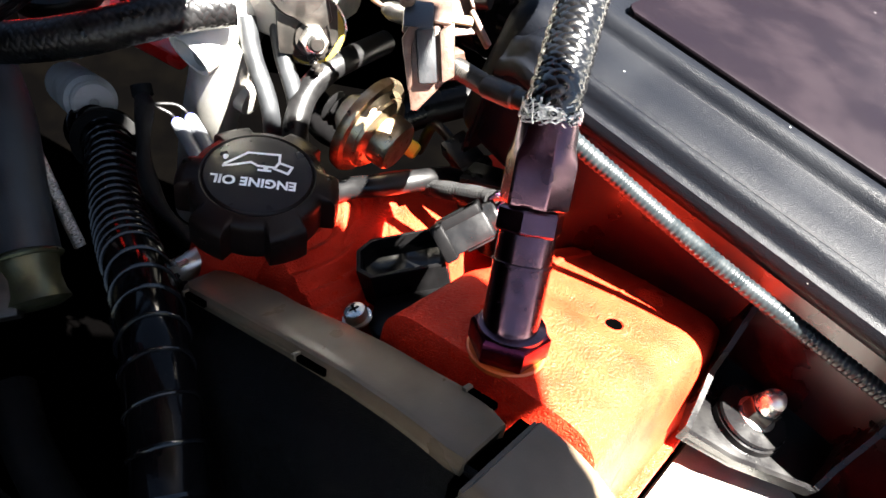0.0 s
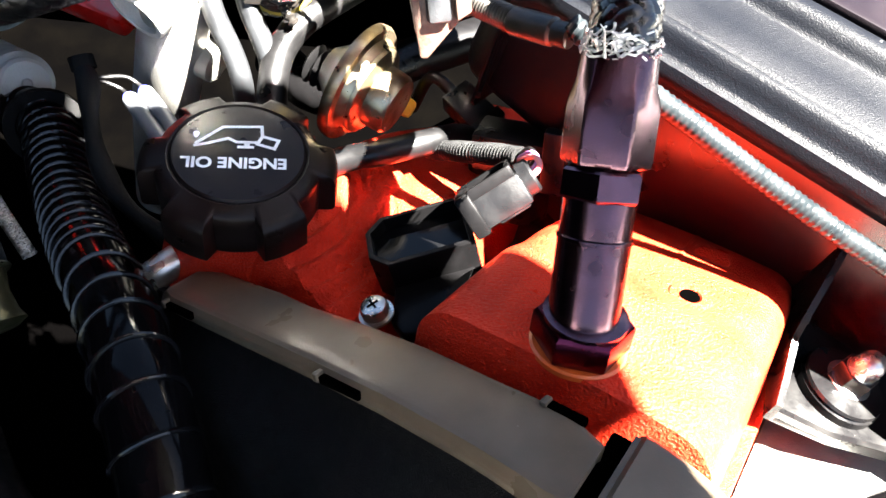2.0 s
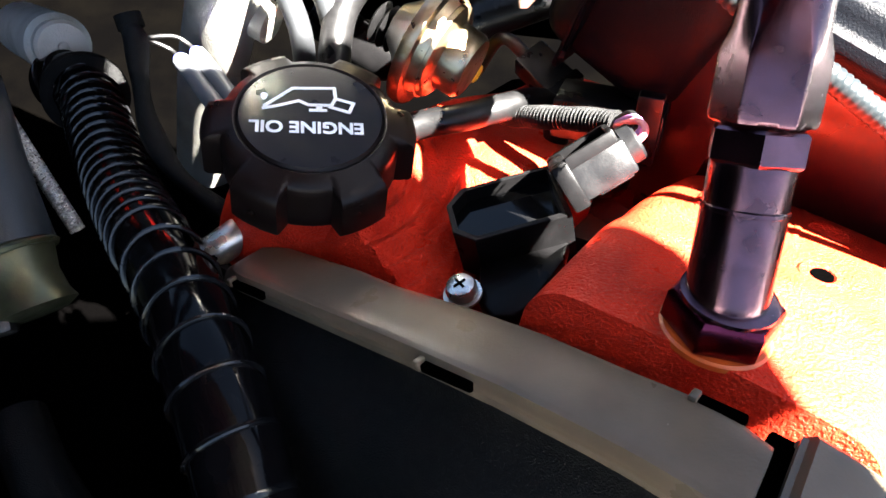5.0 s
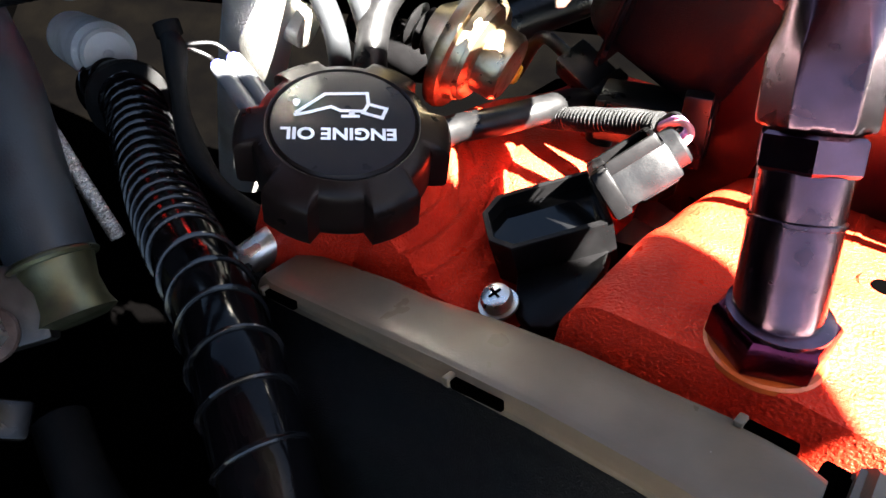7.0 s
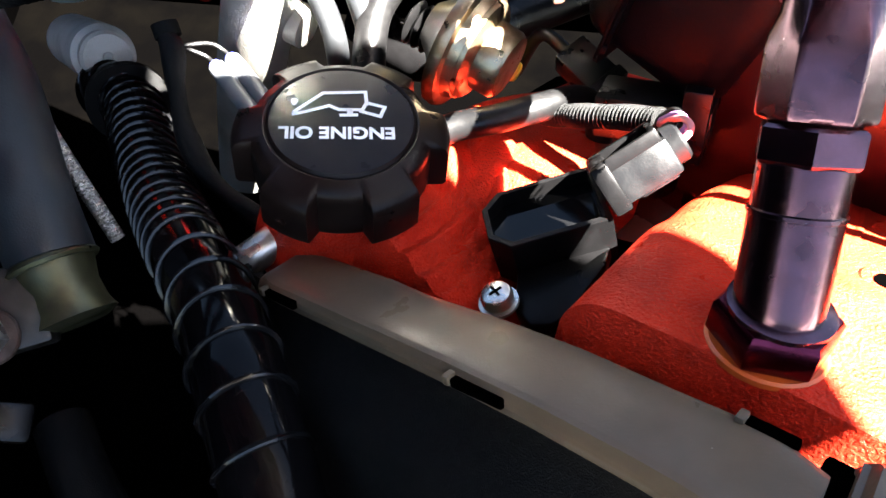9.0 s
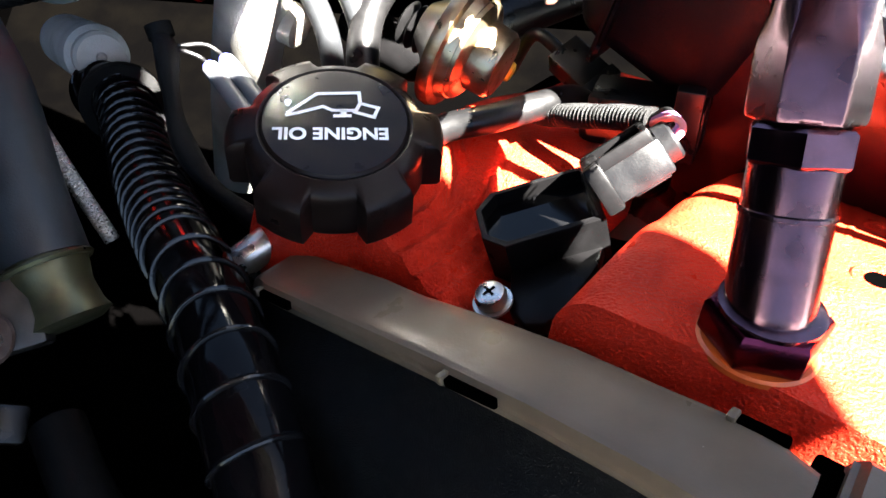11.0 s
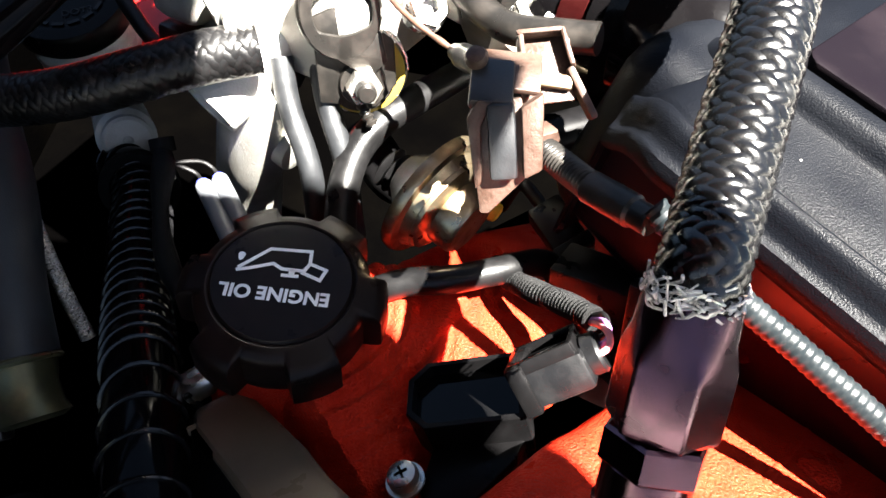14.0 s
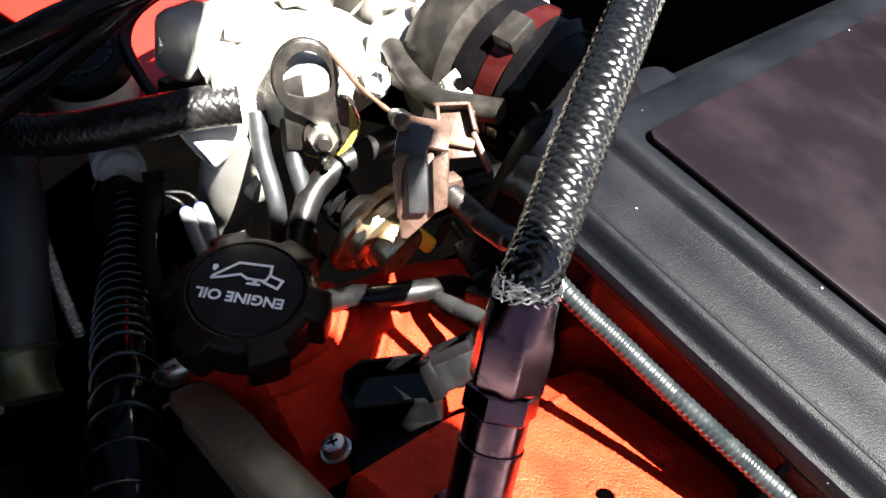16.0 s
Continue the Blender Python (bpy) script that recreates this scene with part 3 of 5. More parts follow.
# ---- ignition coil with its plug ----
def coil():
    th = thing("ignition_coil", (0.068, -0.022, -0.045), "black ignition coil with a resin-filled open top", "ignition coil")
    m = axes((0.0675, -0.0215, -0.0128), Vector((0.031, 0.0052, 0.0112)).cross(Vector((-0.004, 0.025, -0.005))), (0.031, 0.0052, 0.0112))
    w, h, c = 0.0200, 0.0133, 0.0065
    out = [(-w, -h + c), (-w + c, -h), (w, -h), (w, h), (-w + c, h), (-w, h - c)]
    inn = [(x * 0.90, y * 0.86) for x, y in out]
    bm = bmesh.new()
    rows = []
    for pts, z in ((out, -0.020), (out, -0.0005), ([(x * 0.985, y * 0.98) for x, y in out], 0), (inn, 0), (inn, -0.0064)):
        rows.append([bm.verts.new(m @ Vector((x, y, z))) for x, y in pts])
    for a, b in zip(rows, rows[1:]):
        for i in range(6):
            bm.faces.new((a[i], a[(i + 1) % 6], b[(i + 1) % 6], b[i]))
    bm.faces.new(rows[0][::-1])
    part("housing", bm, BLACK_PLASTIC, th, smooth=False)
    part("resin_fill", prism([(x * 0.998, y * 0.998) for x, y in inn], m @ pose(0, 0, -0.0068), 0.0014, 0.0), RESIN, th, "glossy black resin")
    # mounting ear that runs to the screw
    ear = [(-0.014, -0.0125), (0.018, -0.0125), (0.014, -0.020), (-0.001, -0.034), (-0.008, -0.038), (-0.0145, -0.036), (-0.018, -0.028)]
    part("mounting_ear", prism(ear, m @ pose(0, 0, -0.019), 0.006, 0.0012), BLACK_PLASTIC, th)
    part("stem", turned([(0.011, -0.05), (0.011, -0.018)], m @ pose(0.002, 0, 0), 28), BLACK_PLASTIC, th)
    ms = axes((0.0532, -0.0505, -0.0255), m.col[2].to_3d())
    sc = thing("cross_head_screw", ms.translation, "shiny pan-head cross-recess screw holding the coil", "screw")
    part("head", turned([(0.0050, 0), (0.0054, 0.0004), (0.0054, 0.0028), (0.0047, 0.0044), (0.0030, 0.0050)], ms, 32), STEEL, sc)
    part("washer", turned([(0.0066, -0.0012), (0.0068, -0.0008), (0.0066, 0.0)], ms, 32), STEEL, sc)
    cross = bmesh.new()
    box(cross, ms @ pose(0, 0, 0.0048, 0, 0, 30), (0.0046, 0.0008, 0.0012), 0)
    box(cross, ms @ pose(0, 0, 0.00482, 0, 0, 120), (0.0046, 0.0008, 0.0012), 0)
    # black bars paint the shade of a recess that isn't cut
    part("cross_recess", cross, SHADE_BLACK, sc, "dark cross recess")
    # connector
    a = Vector((0.0845, -0.0205, -0.003))
    b = Vector((0.1045, -0.0135, 0.0125))
    pc = thing("wiring_connector", (0.095, -0.016, -0.012), "worn dark grey wiring connector on the coil", "connector")
    mp = axes(a, (b - a), (0.2, 0.7, -0.5))
    L = (b - a).length
    part("connector_body", block(mp @ pose(0, -0.0012, L * 0.48), (0.0185, 0.0125, L * 0.92), 0.0014), GREY_PLUG, pc)
    part("collar", block(mp @ pose(0, 0, 0.003), (0.021, 0.0175, 0.006), 0.0012), BLACK_PLASTIC, pc)
    part("side_step", block(mp @ pose(0.0010, -0.0075, L * 0.62), (0.0125, 0.0030, L * 0.50), 0.0009), GREY_PLUG, pc)
    part("side_rib", block(mp @ pose(0.0098, -0.001, L * 0.55), (0.0022, 0.0080, L * 0.60), 0.0008), GREY_PLUG, pc)
    for dx in (-0.0080, 0.0080):
        part("window_rail", block(mp @ pose(dx, 0.0068, L * 0.46), (0.0020, 0.0045, L * 0.84), 0.0005), BLACK_PLASTIC, pc)
    for dz in (0.10, 0.86):
        part("window_bar", block(mp @ pose(0, 0.0068, L * dz), (0.0150, 0.0045, 0.0020), 0.0005), BLACK_PLASTIC, pc)
    part("latch", block(mp @ pose(0, 0.0060, L * 0.46), (0.0052, 0.0022, L * 0.66), 0.0006), RESIN, pc, "glossy black latch tongue")
    part("wire_seal", turned([(0.0068, 0), (0.0068, 0.004), (0.006, 0.005)], mp @ pose(0, 0, L * 0.93), 24), GREY_PLUG, pc)
    for k, mt in enumerate((PINK_WIRE, VIOLET_WIRE, RUBBER)):
        o = mp @ Vector(((k - 1) * 0.004, 0.001 * k, L))
        part("wire", tube([o, o + Vector((0.004, 0.003, 0.004)), o + Vector((0.003, 0.010, 0.002)), (0.104, 0.006, 0.0)], 0.0011, 6, 10), mt, pc)


coil()


def wire_loom():
    pts = [(0.106, 0.003, 0.006), (0.099, 0.012, -0.002), (0.089, 0.022, -0.012), (0.080, 0.034, -0.024), (0.074, 0.048, -0.036)]
    solo("wire_loom", tube(pts, lambda s: 0.0042 + 0.0006 * math.sin(s * 3600), 10, 16, None, 0.0006), CLOTH_TAPE, "thin black corrugated wire loom to the coil connector", "wire loom")


wire_loom()


def second_coil():
    th = thing("ignition_coil", (0.118, 0.035, -0.04), "second dark grey ignition coil behind the hoses", "ignition coil")
    m = axes((0.117, 0.036, -0.012), (-0.15, 0.25, 0.95), (0.8, -0.35, 0.25))
    part("housing", block(m @ pose(0, 0, -0.008), (0.044, 0.020, 0.018), 0.0015), GREY_PLUG, th)
    part("bracket", block(m @ pose(0.016, -0.012, -0.004), (0.010, 0.006, 0.030), 0.001), GREY_PLUG, th)
    part("stem", turned([(0.013, -0.04), (0.013, -0.015)], m, 24), BLACK_PLASTIC, th)
    pc = thing("wiring_connector", (0.096, 0.070, -0.045), "dark grey wiring connector behind the hose", "connector")
    mp = axes((0.100, 0.066, -0.030), (-0.6, 0.75, 0.1), (0.6, 0.5, 0.3))
    part("connector_body", block(mp @ pose(0, 0, 0.004), (0.016, 0.012, 0.022), 0.0014), GREY_PLUG, pc)
    part("collar", block(mp @ pose(0, 0, -0.009), (0.018, 0.014, 0.006), 0.001), BLACK_PLASTIC, pc)
    part("wire", tube([mp @ Vector((0, 0, 0.014)), (0.080, 0.090, -0.03), (0.075, 0.10, -0.06)], 0.003, 6, 12), RUBBER, pc)


second_coil()


# ---- braided breather hose and its fitting ----
FIT0, FIT1 = Vector((0.1048, -0.0880, 0.0375)), Vector((0.1042, -0.0435, 0.0922))


def fitting():
    th = thing("hose_fitting", E(0, 0, 0.001), "purple-black anodised hose fitting with worn edges", "hose fitting")
    m0 = ME @ pose(0, 0, 0.002)
    part("seal_ring", turned([(0.0139, -0.001), (0.0141, 0.0006), (0.0134, 0.0012)], m0, 48), GASKET, th, "orange seal ring")
    part("base_hex", hex_nut(m0 @ pose(0, 0, 0.0012, 0, 0, 24), 0.0248, 0.0098, 0, 0.10), ANOD_NUT, th, "wine-coloured hexagon")
    part("neck_washer", turned([(0.0120, 0), (0.0120, 0.0012), (0.0108, 0.0016)], m0 @ pose(0, 0, 0.0108), 40), ANOD, th)
    ax = (FIT1 - FIT0)
    L = ax.length
    d = ax.normalized()
    low = ME @ Vector((0, 0, 0.010))
    bend = tube([low, low.lerp(FIT0, 0.7) + d * 0.001, FIT0 + d * 0.004, FIT0 + d * L * 0.31], lambda s: 0.00997, 8, 40)
    part("elbow", bend, ANOD, th)
    mf = axes(FIT0, d, (1, 0, 0))
    part("collar", turned([(0.00961, L * 0.305), (0.01032, L * 0.312), (0.01032, L * 0.325), (0.00961, L * 0.33)], mf, 48), ANOD, th)
    part("barrel", turned([(0.00961, L * 0.32), (0.00979, L * 0.335), (0.00979, L * 0.47), (0.00943, L * 0.475)], mf, 48), ANOD, th)
    part("lower_nut", hex_nut(mf @ pose(0, 0, L * 0.468, 0, 0, 5), 0.0200, L * 0.118, 0, 0.08), ANOD, th)
    six = lambda a, i: (1.0 if i in (0, 5, 6, 7, 8) else 0.955 / max(abs(math.cos((a + radians(25)) % (math.pi / 3) - math.pi / 6)), 0.866) * 0.985)
    part("upper_nut", turned([(0.00935, L * 0.59), (0.01086, L * 0.60), (0.01121, L * 0.615), (0.01121, L * 0.80), (0.01104, L * 0.83), (0.01032, L * 0.90), (0.00997, L * 0.985), (0.00979, L * 1.0), (0.00890, L * 1.005)], mf, 96, six), ANOD, th)


fitting()

HOSE = [FIT1 - (FIT1 - FIT0).normalized() * 0.004, FIT1 + Vector((0.0002, 0.004, 0.0047)), (0.1065, -0.0290, 0.1010), (0.1098, -0.0110, 0.1090), (0.1138, 0.0090, 0.1165), (0.1198, 0.0370, 0.1240), (0.1275, 0.0720, 0.1300), (0.139, 0.115, 0.134), (0.153, 0.165, 0.134), (0.17, 0.23, 0.128)]


def braided_hose():
    th = thing("braided_hose", (0.1075, -0.011, 0.09), "black and silver braided breather hose above the engine", "braided hose")
    part("inner_tube", tube(HOSE, 0.0080, 10, 28), BRAID_DARK, th)
    yarns("yarn", HOSE, 0.0088, 9, 0.046, 0.0060, 0.00034, 0.0007, BRAID_LIGHT, th)
    rnd = random.Random(4)
    d = (FIT1 - FIT0).normalized()
    mf = axes(FIT1, d, (1, 0, 0))
    fr = bmesh.new()
    for _ in range(170):
        a, r = rnd.uniform(0, 2 * math.pi), 0.0094 + rnd.uniform(0, 0.0010)
        z = rnd.uniform(-0.001, 0.0035)
        p = [Vector((r * math.cos(a + t * rnd.uniform(-0.3, 0.3)), r * math.sin(a + t * 0.3), z + t * rnd.uniform(-0.0012, 0.0016))) for t in (0, 1, 2)]
        p[2] *= 1 + rnd.uniform(-0.02, 0.05)
        tube([mf @ q for q in p], 0.00018 + rnd.uniform(0, 0.00022), 2, 5, fr)
    part("frayed_end", fr, FRAY, th, "frayed silver yarn ends")


braided_hose()


# ---- throttle cable in its grey sheath ----
def cable():
    pts = [(0.104, -0.003, 0.072), (0.1225, -0.0185, 0.0660), (0.142, -0.0285, 0.0595), (0.162, -0.039, 0.0525), (0.183, -0.050, 0.0460), (0.2035, -0.0615, 0.0410), (0.228, -0.074, 0.0345), (0.26, -0.091, 0.026), (0.31, -0.118, 0.01)]
    solo("control_cable", tube(pts, lambda s: 0.0036 + 0.00022 * math.sin(s * 2600), 12, 18, None, 0.0006), CONDUIT, "grey ribbed control cable sheath across the bay", "cable")


cable()


# ---- air box ----
MB = axes((0.1440, 0.0565, 0.0830), (0.05, 0.02, 0.99), (0.756, -0.654, -0.03))


def air_box():
    th = thing("air_box", MB @ Vector((0.1, 0.1, -0.12)), "large black textured plastic air box with a smooth lid panel", "air box")
    prof = [(0.02, -0.034), (-0.044, -0.033), (-0.0465, -0.029), (-0.0465, -0.027), (-0.0455, -0.0235), (-0.0435, -0.0225), (-0.0425, -0.0215), (-0.0405, -0.0155), (-0.0390, -0.0140), (-0.0375, -0.0135),
            (-0.0360, -0.0142), (-0.0345, -0.0132), (-0.012, -0.0098), (-0.0105, -0.0090), (-0.0085, -0.0050), (-0.0065, -0.0030), (-0.002, -0.0022), (-0.0006, -0.0024), (0.0, -0.0040), (0.02, -0.0042), (0.25, -0.005)]

    def fn(u, v):
        i = min(int(v * (len(prof) - 1)), len(prof) - 2)
        f = v * (len(prof) - 1) - i
        y = prof[i][0] * (1 - f) + prof[i + 1][0] * f
        z = prof[i][1] * (1 - f) + prof[i + 1][1] * f
        x = -0.030 - max(0, y) * 0.0 + 0.42 * u
        k = 1 - ramp01(u, 0, 0.06)
        return MB @ Vector((x, y + 0.010 * k * (1 if y < -0.03 else 0), z - 0.012 * k * k - (0.05 if u == 0 else 0)))
    part("box_body", sheet(fn, [0, 0.004, 0.012, 0.025, 0.04, 0.06, *steps(0.08, 1, 24)], steps(0, 1, 2 * (len(prof) - 1) + 1), 0.002), BOX_BLACK, th)
    part("intake_duct", block(MB @ pose(-0.012, 0.022, -0.055, 0, 8, 0), (0.066, 0.10, 0.085), 0.014, 4), BOX_BLACK, th, "black intake duct")
    c = 0.006
    out = [(0.0 + c, 0.0015), (0.38, 0.0015), (0.38, 0.24), (0.0015, 0.24), (0.0015, c)]
    arc = [(0.0015 + c * (1 - math.cos(a)), 0.0015 + c * (1 - math.sin(a))) for a in (0.3, 0.6, 0.9, 1.2)]
    part("lid_panel", prism(out[:4] + [(0.0015, 0.0015 + c)] + arc, MB @ pose(0, 0, -0.0045), 0.0042, 0.0009), BOX_PANEL, th, "smooth dark lid panel")
    ring = tube([MB @ Vector((0.205 + 0.036 * math.cos(a), 0.062 + 0.026 * math.sin(a), 0.0)) for a in steps(0, 2 * math.pi, 40)], 0.0011, 2, 8)
    part("emblem", ring, PRINT, th, "pale ring emblem")
    part("emblem", block(MB @ pose(0.205, 0.050, 0.0003, 0, 0, 35), (0.03, 0.002, 0.001), 0.0002), PRINT, th, "pale ring emblem")


air_box()


def apron():
    def fn(u, v):
        x = 0.0 + 0.44 * u
        return MB @ Vector((x, -0.016 + 0.004 * ramp01(v, 0.3, 1) - 0.05 * ramp01(v, 0.75, 1), -0.022 - 0.17 * v))
    # shade under the air box comes from the darkened red
    o = part("inner_wing", sheet(fn, steps(0, 1, 14), steps(0, 1, 14), 0.003), RED_BODY_SHADED, None, "", True, tuple(MB @ Vector((0.15, -0.03, -0.18))))
    tagged(o, "red painted inner wing, the air box's shade put into its colour", "inner wing", kind="structure")


apron()


# ---- black mounting bracket with its stud ----
def bracket():
    th = thing("mounting_bracket", (0.226, -0.075, -0.03), "black pressed-steel engine mount bracket with turned-up edges", "bracket")
    m = axes((0.2262, -0.0830, -0.0190), (0.12, 0.05, 0.99), (0.79, -0.60, 0))
    out = [(-0.021, -0.028), (-0.001, -0.022), (0.031, -0.006), (0.036, 0.035), (-0.032, 0.034), (-0.027, 0.005)]
    part("plate", prism(out, m @ pose(0, 0, -0.004), 0.003, 0.0008), BRACKET_BLACK, th)

    def flange(pts, h):
        bm = bmesh.new()
        for (ax, ay, ah), (bx, by, bh) in zip(pts, pts[1:]):
            q = [m @ Vector((ax, ay, -0.004)), m @ Vector((bx, by, -0.004)), m @ Vector((bx * 1.03, by, bh)), m @ Vector((ax * 1.03, ay, ah))]
            bm.faces.new([bm.verts.new(p) for p in q])
        bmesh.ops.remove_doubles(bm, verts=bm.verts, dist=1e-5)
        bmesh.ops.recalc_face_normals(bm, faces=bm.faces)
        bmesh.ops.solidify(bm, geom=list(bm.faces), thickness=0.0024)
        return bm
    part("side_flange", flange([(-0.0215, -0.028, 0.005), (-0.0235, -0.016, 0.008), (-0.0265, 0.000, 0.012), (-0.0275, 0.010, 0.020), (-0.0300, 0.020, 0.034), (-0.0325, 0.034, 0.047)], 0), BRACKET_BLACK, th)
    part("side_flange", flange([(0.031, -0.006, 0.003), (0.032, 0.002, 0.010), (0.034, 0.014, 0.030), (0.036, 0.034, 0.046)], 0), BRACKET_BLACK, th)
    part("back_plate", flange([(-0.0325, 0.034, 0.047), (-0.014, 0.036, 0.054), (0.006, 0.038, 0.058), (0.030, 0.038, 0.050), (0.0365, 0.034, 0.046)], 0), BRACKET_BLACK, th)
    part("front_lip", flange([(-0.0215, -0.028, 0.002), (-0.001, -0.022, 0.001), (0.031, -0.006, 0.002)], 0), BRACKET_BLACK, th)
    m = m @ pose(-0.0035, 0.003, 0.004)
    part("stud_boss", turned([(0.0165, -0.008), (0.0160, -0.002), (0.0150, -0.0012)], m, 48), BRACKET_BLACK, th)
    st = thing("stud_with_nut", m.translation, "domed steel nut on a wide washer on the bracket", "nut")
    part("washer", turned([(0.0150, -0.0012), (0.0155, -0.0004), (0.0150, 0.0008), (0.0100, 0.0018), (0.0085, 0.0022)], m, 48), BRACKET_BLACK, st)
    part("nut", hex_nut(m @ pose(0, 0, 0.002, 0, 0, 10), 0.0130, 0.0070, 0, 0.12), STEEL_DARK, st)
    part("dome", turned([(0.0058, 0.0088), (0.0056, 0.0120), (0.0048, 0.0155), (0.0034, 0.0178), (0.0012, 0.0188)], m, 32), STEEL, st)
    part("flange_nut", turned([(0.0086, 0.0015), (0.0084, 0.0026), (0.0070, 0.0034)], m, 32), STEEL, st)


bracket()


def lower_arm():
    solo("aluminium_mount", block(ME @ pose(0.078, 0.06, -0.075, 0, 10, 0), (0.05, 0.09, 0.014), 0.003), CAST, "bright cast aluminium mount beside the cam cover", "engine mount")
    solo("black_pipe", tube([(0.205, -0.135, -0.05), (0.24, -0.125, -0.045), (0.29, -0.115, -0.05), (0.36, -0.10, -0.06)], 0.016, 8, 24), BLACK_GLOSS, "glossy black pipe under the bracket", "pipe")
    m = axes((0.275, -0.082, 0.0), (-0.3, -0.5, 0.8))
    th = thing("push_clip", m.translation, "black round push clip", "clip")
    part("clip_head", turned([(0.006, 0), (0.0065, 0.001), (0.006, 0.002), (0.004, 0.0022), (0.0035, 0.001)], m, 28), BLACK_GLOSS, th)
    part("clip_pin", turned([(0.003, 0), (0.003, 0.0022)], m, 20), BLACK_PLASTIC, th)


lower_arm()


# ---- left side: corrugated loom, pipes ----
LOOM = [(-0.140, 0.120, -0.112), (-0.126, 0.116, -0.104), (-0.113, 0.097, -0.100), (-0.101, 0.070, -0.0926), (-0.0808, 0.0277, -0.0775), (-0.0628, -0.006, -0.0621), (-0.0430, -0.0400, -0.0450), (-0.0285, -0.0700, -0.0350), (-0.0190, -0.0920, -0.0335), (-0.0120, -0.1090, -0.0370), (-0.004, -0.135, -0.05), (0.002, -0.17, -0.08)]


def loom():
    th = thing("wrapped_hose", (-0.08, 0.028, -0.09), "glossy black spirally wrapped hose along the engine", "hose")
    part("hose_body", tube(LOOM, 0.0142, 10, 32), BLACK_GLOSS, th)
    path = smooth_path(LOOM, 30)
    fr = frames(path)
    total = sum((b - a).length for a, b in zip(path, path[1:]))
    s, nxt, last = 0.0, 0.004, path[0]
    for p, d, u, v in fr:
        s += (p - last).length
        last = p
        if s >= nxt:
            nxt += 0.0085 if s < 0.17 else 0.0165
            tilt = (d + u * 0.16).normalized()
            m = axes(p, tilt, u)
            bm = turned([(0.0139, -0.0022), (0.0152, -0.0007), (0.0156, 0.0), (0.0152, 0.0006), (0.0139, 0.0009)], m, 32)
            part("wrap_ridge", bm, RIDGE, th)
    m = axes((-0.119, 0.107, -0.104), (0.25, -0.55, 0.25))
    part("foam_collar", turned([(0.016, -0.004), (0.021, -0.003), (0.021, 0.003), (0.016, 0.004)], m, 36), CLOTH_TAPE, th, "black foam collar")


loom()


def left_pipes():
    th = thing("coolant_pipe", (-0.125, 0.03, -0.08), "grey rubber coolant hose ending in an olive metal pipe end", "hose")
    part("hose_body", tube([(-0.185, 0.12, -0.01), (-0.155, 0.07, -0.025), (-0.134, 0.038, -0.033), (-0.117, 0.002, -0.047), (-0.1055, -0.0200, -0.0600)], 0.0155, 10, 36), HOSE_GREY, th)
    m = axes((-0.1050, -0.0215, -0.0610) , (0.42, -0.70, -0.45))
    part("pipe_end", turned([(0.0140, -0.004), (0.0145, 0.0), (0.0138, 0.004), (0.0125, 0.010), (0.0132, 0.018), (0.0148, 0.022), (0.011, 0.024)], m, 40), OLIVE, th, "olive metal pipe end")
    part("rim", turned([(0.0160, -0.001), (0.0168, 0.0), (0.0160, 0.0012)], m, 40), OLIVE, th)
    solo("braided_line", tube([(-0.162, 0.086, -0.012), (-0.139, 0.058, -0.030), (-0.118, 0.032, -0.046), (-0.103, 0.014, -0.059), (-0.091, 0.001, -0.076)], lambda s: 0.0031 + 0.0002 * math.sin(s * 3800), 12, 14, None, 0.0005), BRAID_WIRE, "thin stainless braided line beside the hose", "braided line")
    m = axes((-0.118, -0.052, -0.062), (0.1, -0.45, 0.88))
    bt = thing("banjo_bolt", m.translation, "corroded hexagon bolt with copper washer low in the bay", "bolt")
    part("bolt_head", hex_nut(m, 0.0125, 0.008, 0.003), STEEL, bt)
    part("washer", turned([(0.0098, -0.003), (0.0102, -0.001), (0.0095, 0.0)], m, 30), RUST, bt)
    part("fitting_block", block(m @ pose(0.004, 0.010, -0.008, 0, 0, 20), (0.024, 0.030, 0.012), 0.002), STEEL_DARK, bt)
    solo("hose_bracket", block(pose(-0.112, -0.073, -0.085, 20, 30, 10), (0.013, 0.014, 0.008), 0.002), BRACKET_BLACK, "dull metal clip low in the bay", "clip")
    solo("drain_hose", tube([(-0.135, -0.06, -0.055), (-0.126, -0.082, -0.062), (-0.112, -0.105, -0.075), (-0.085, -0.125, -0.09), (-0.05, -0.14, -0.11)], 0.0062, 8, 18), RUBBER, "bent black rubber drain hose", "hose")
    solo("yellow_sleeve", tube([(-0.150, -0.075, -0.085), (-0.128, -0.098, -0.095), (-0.110, -0.115, -0.11)], 0.009, 8, 18), OLIVE, "olive sleeve under the drain hose", "sleeve")
    solo("lower_hose", tube([(-0.11, -0.06, -0.12), (-0.09, -0.09, -0.12), (-0.06, -0.12, -0.125), (-0.02, -0.15, -0.13)], 0.011, 8, 18), CLOTH_TAPE, "dull black hose deep in the bay", "hose")


left_pipes()


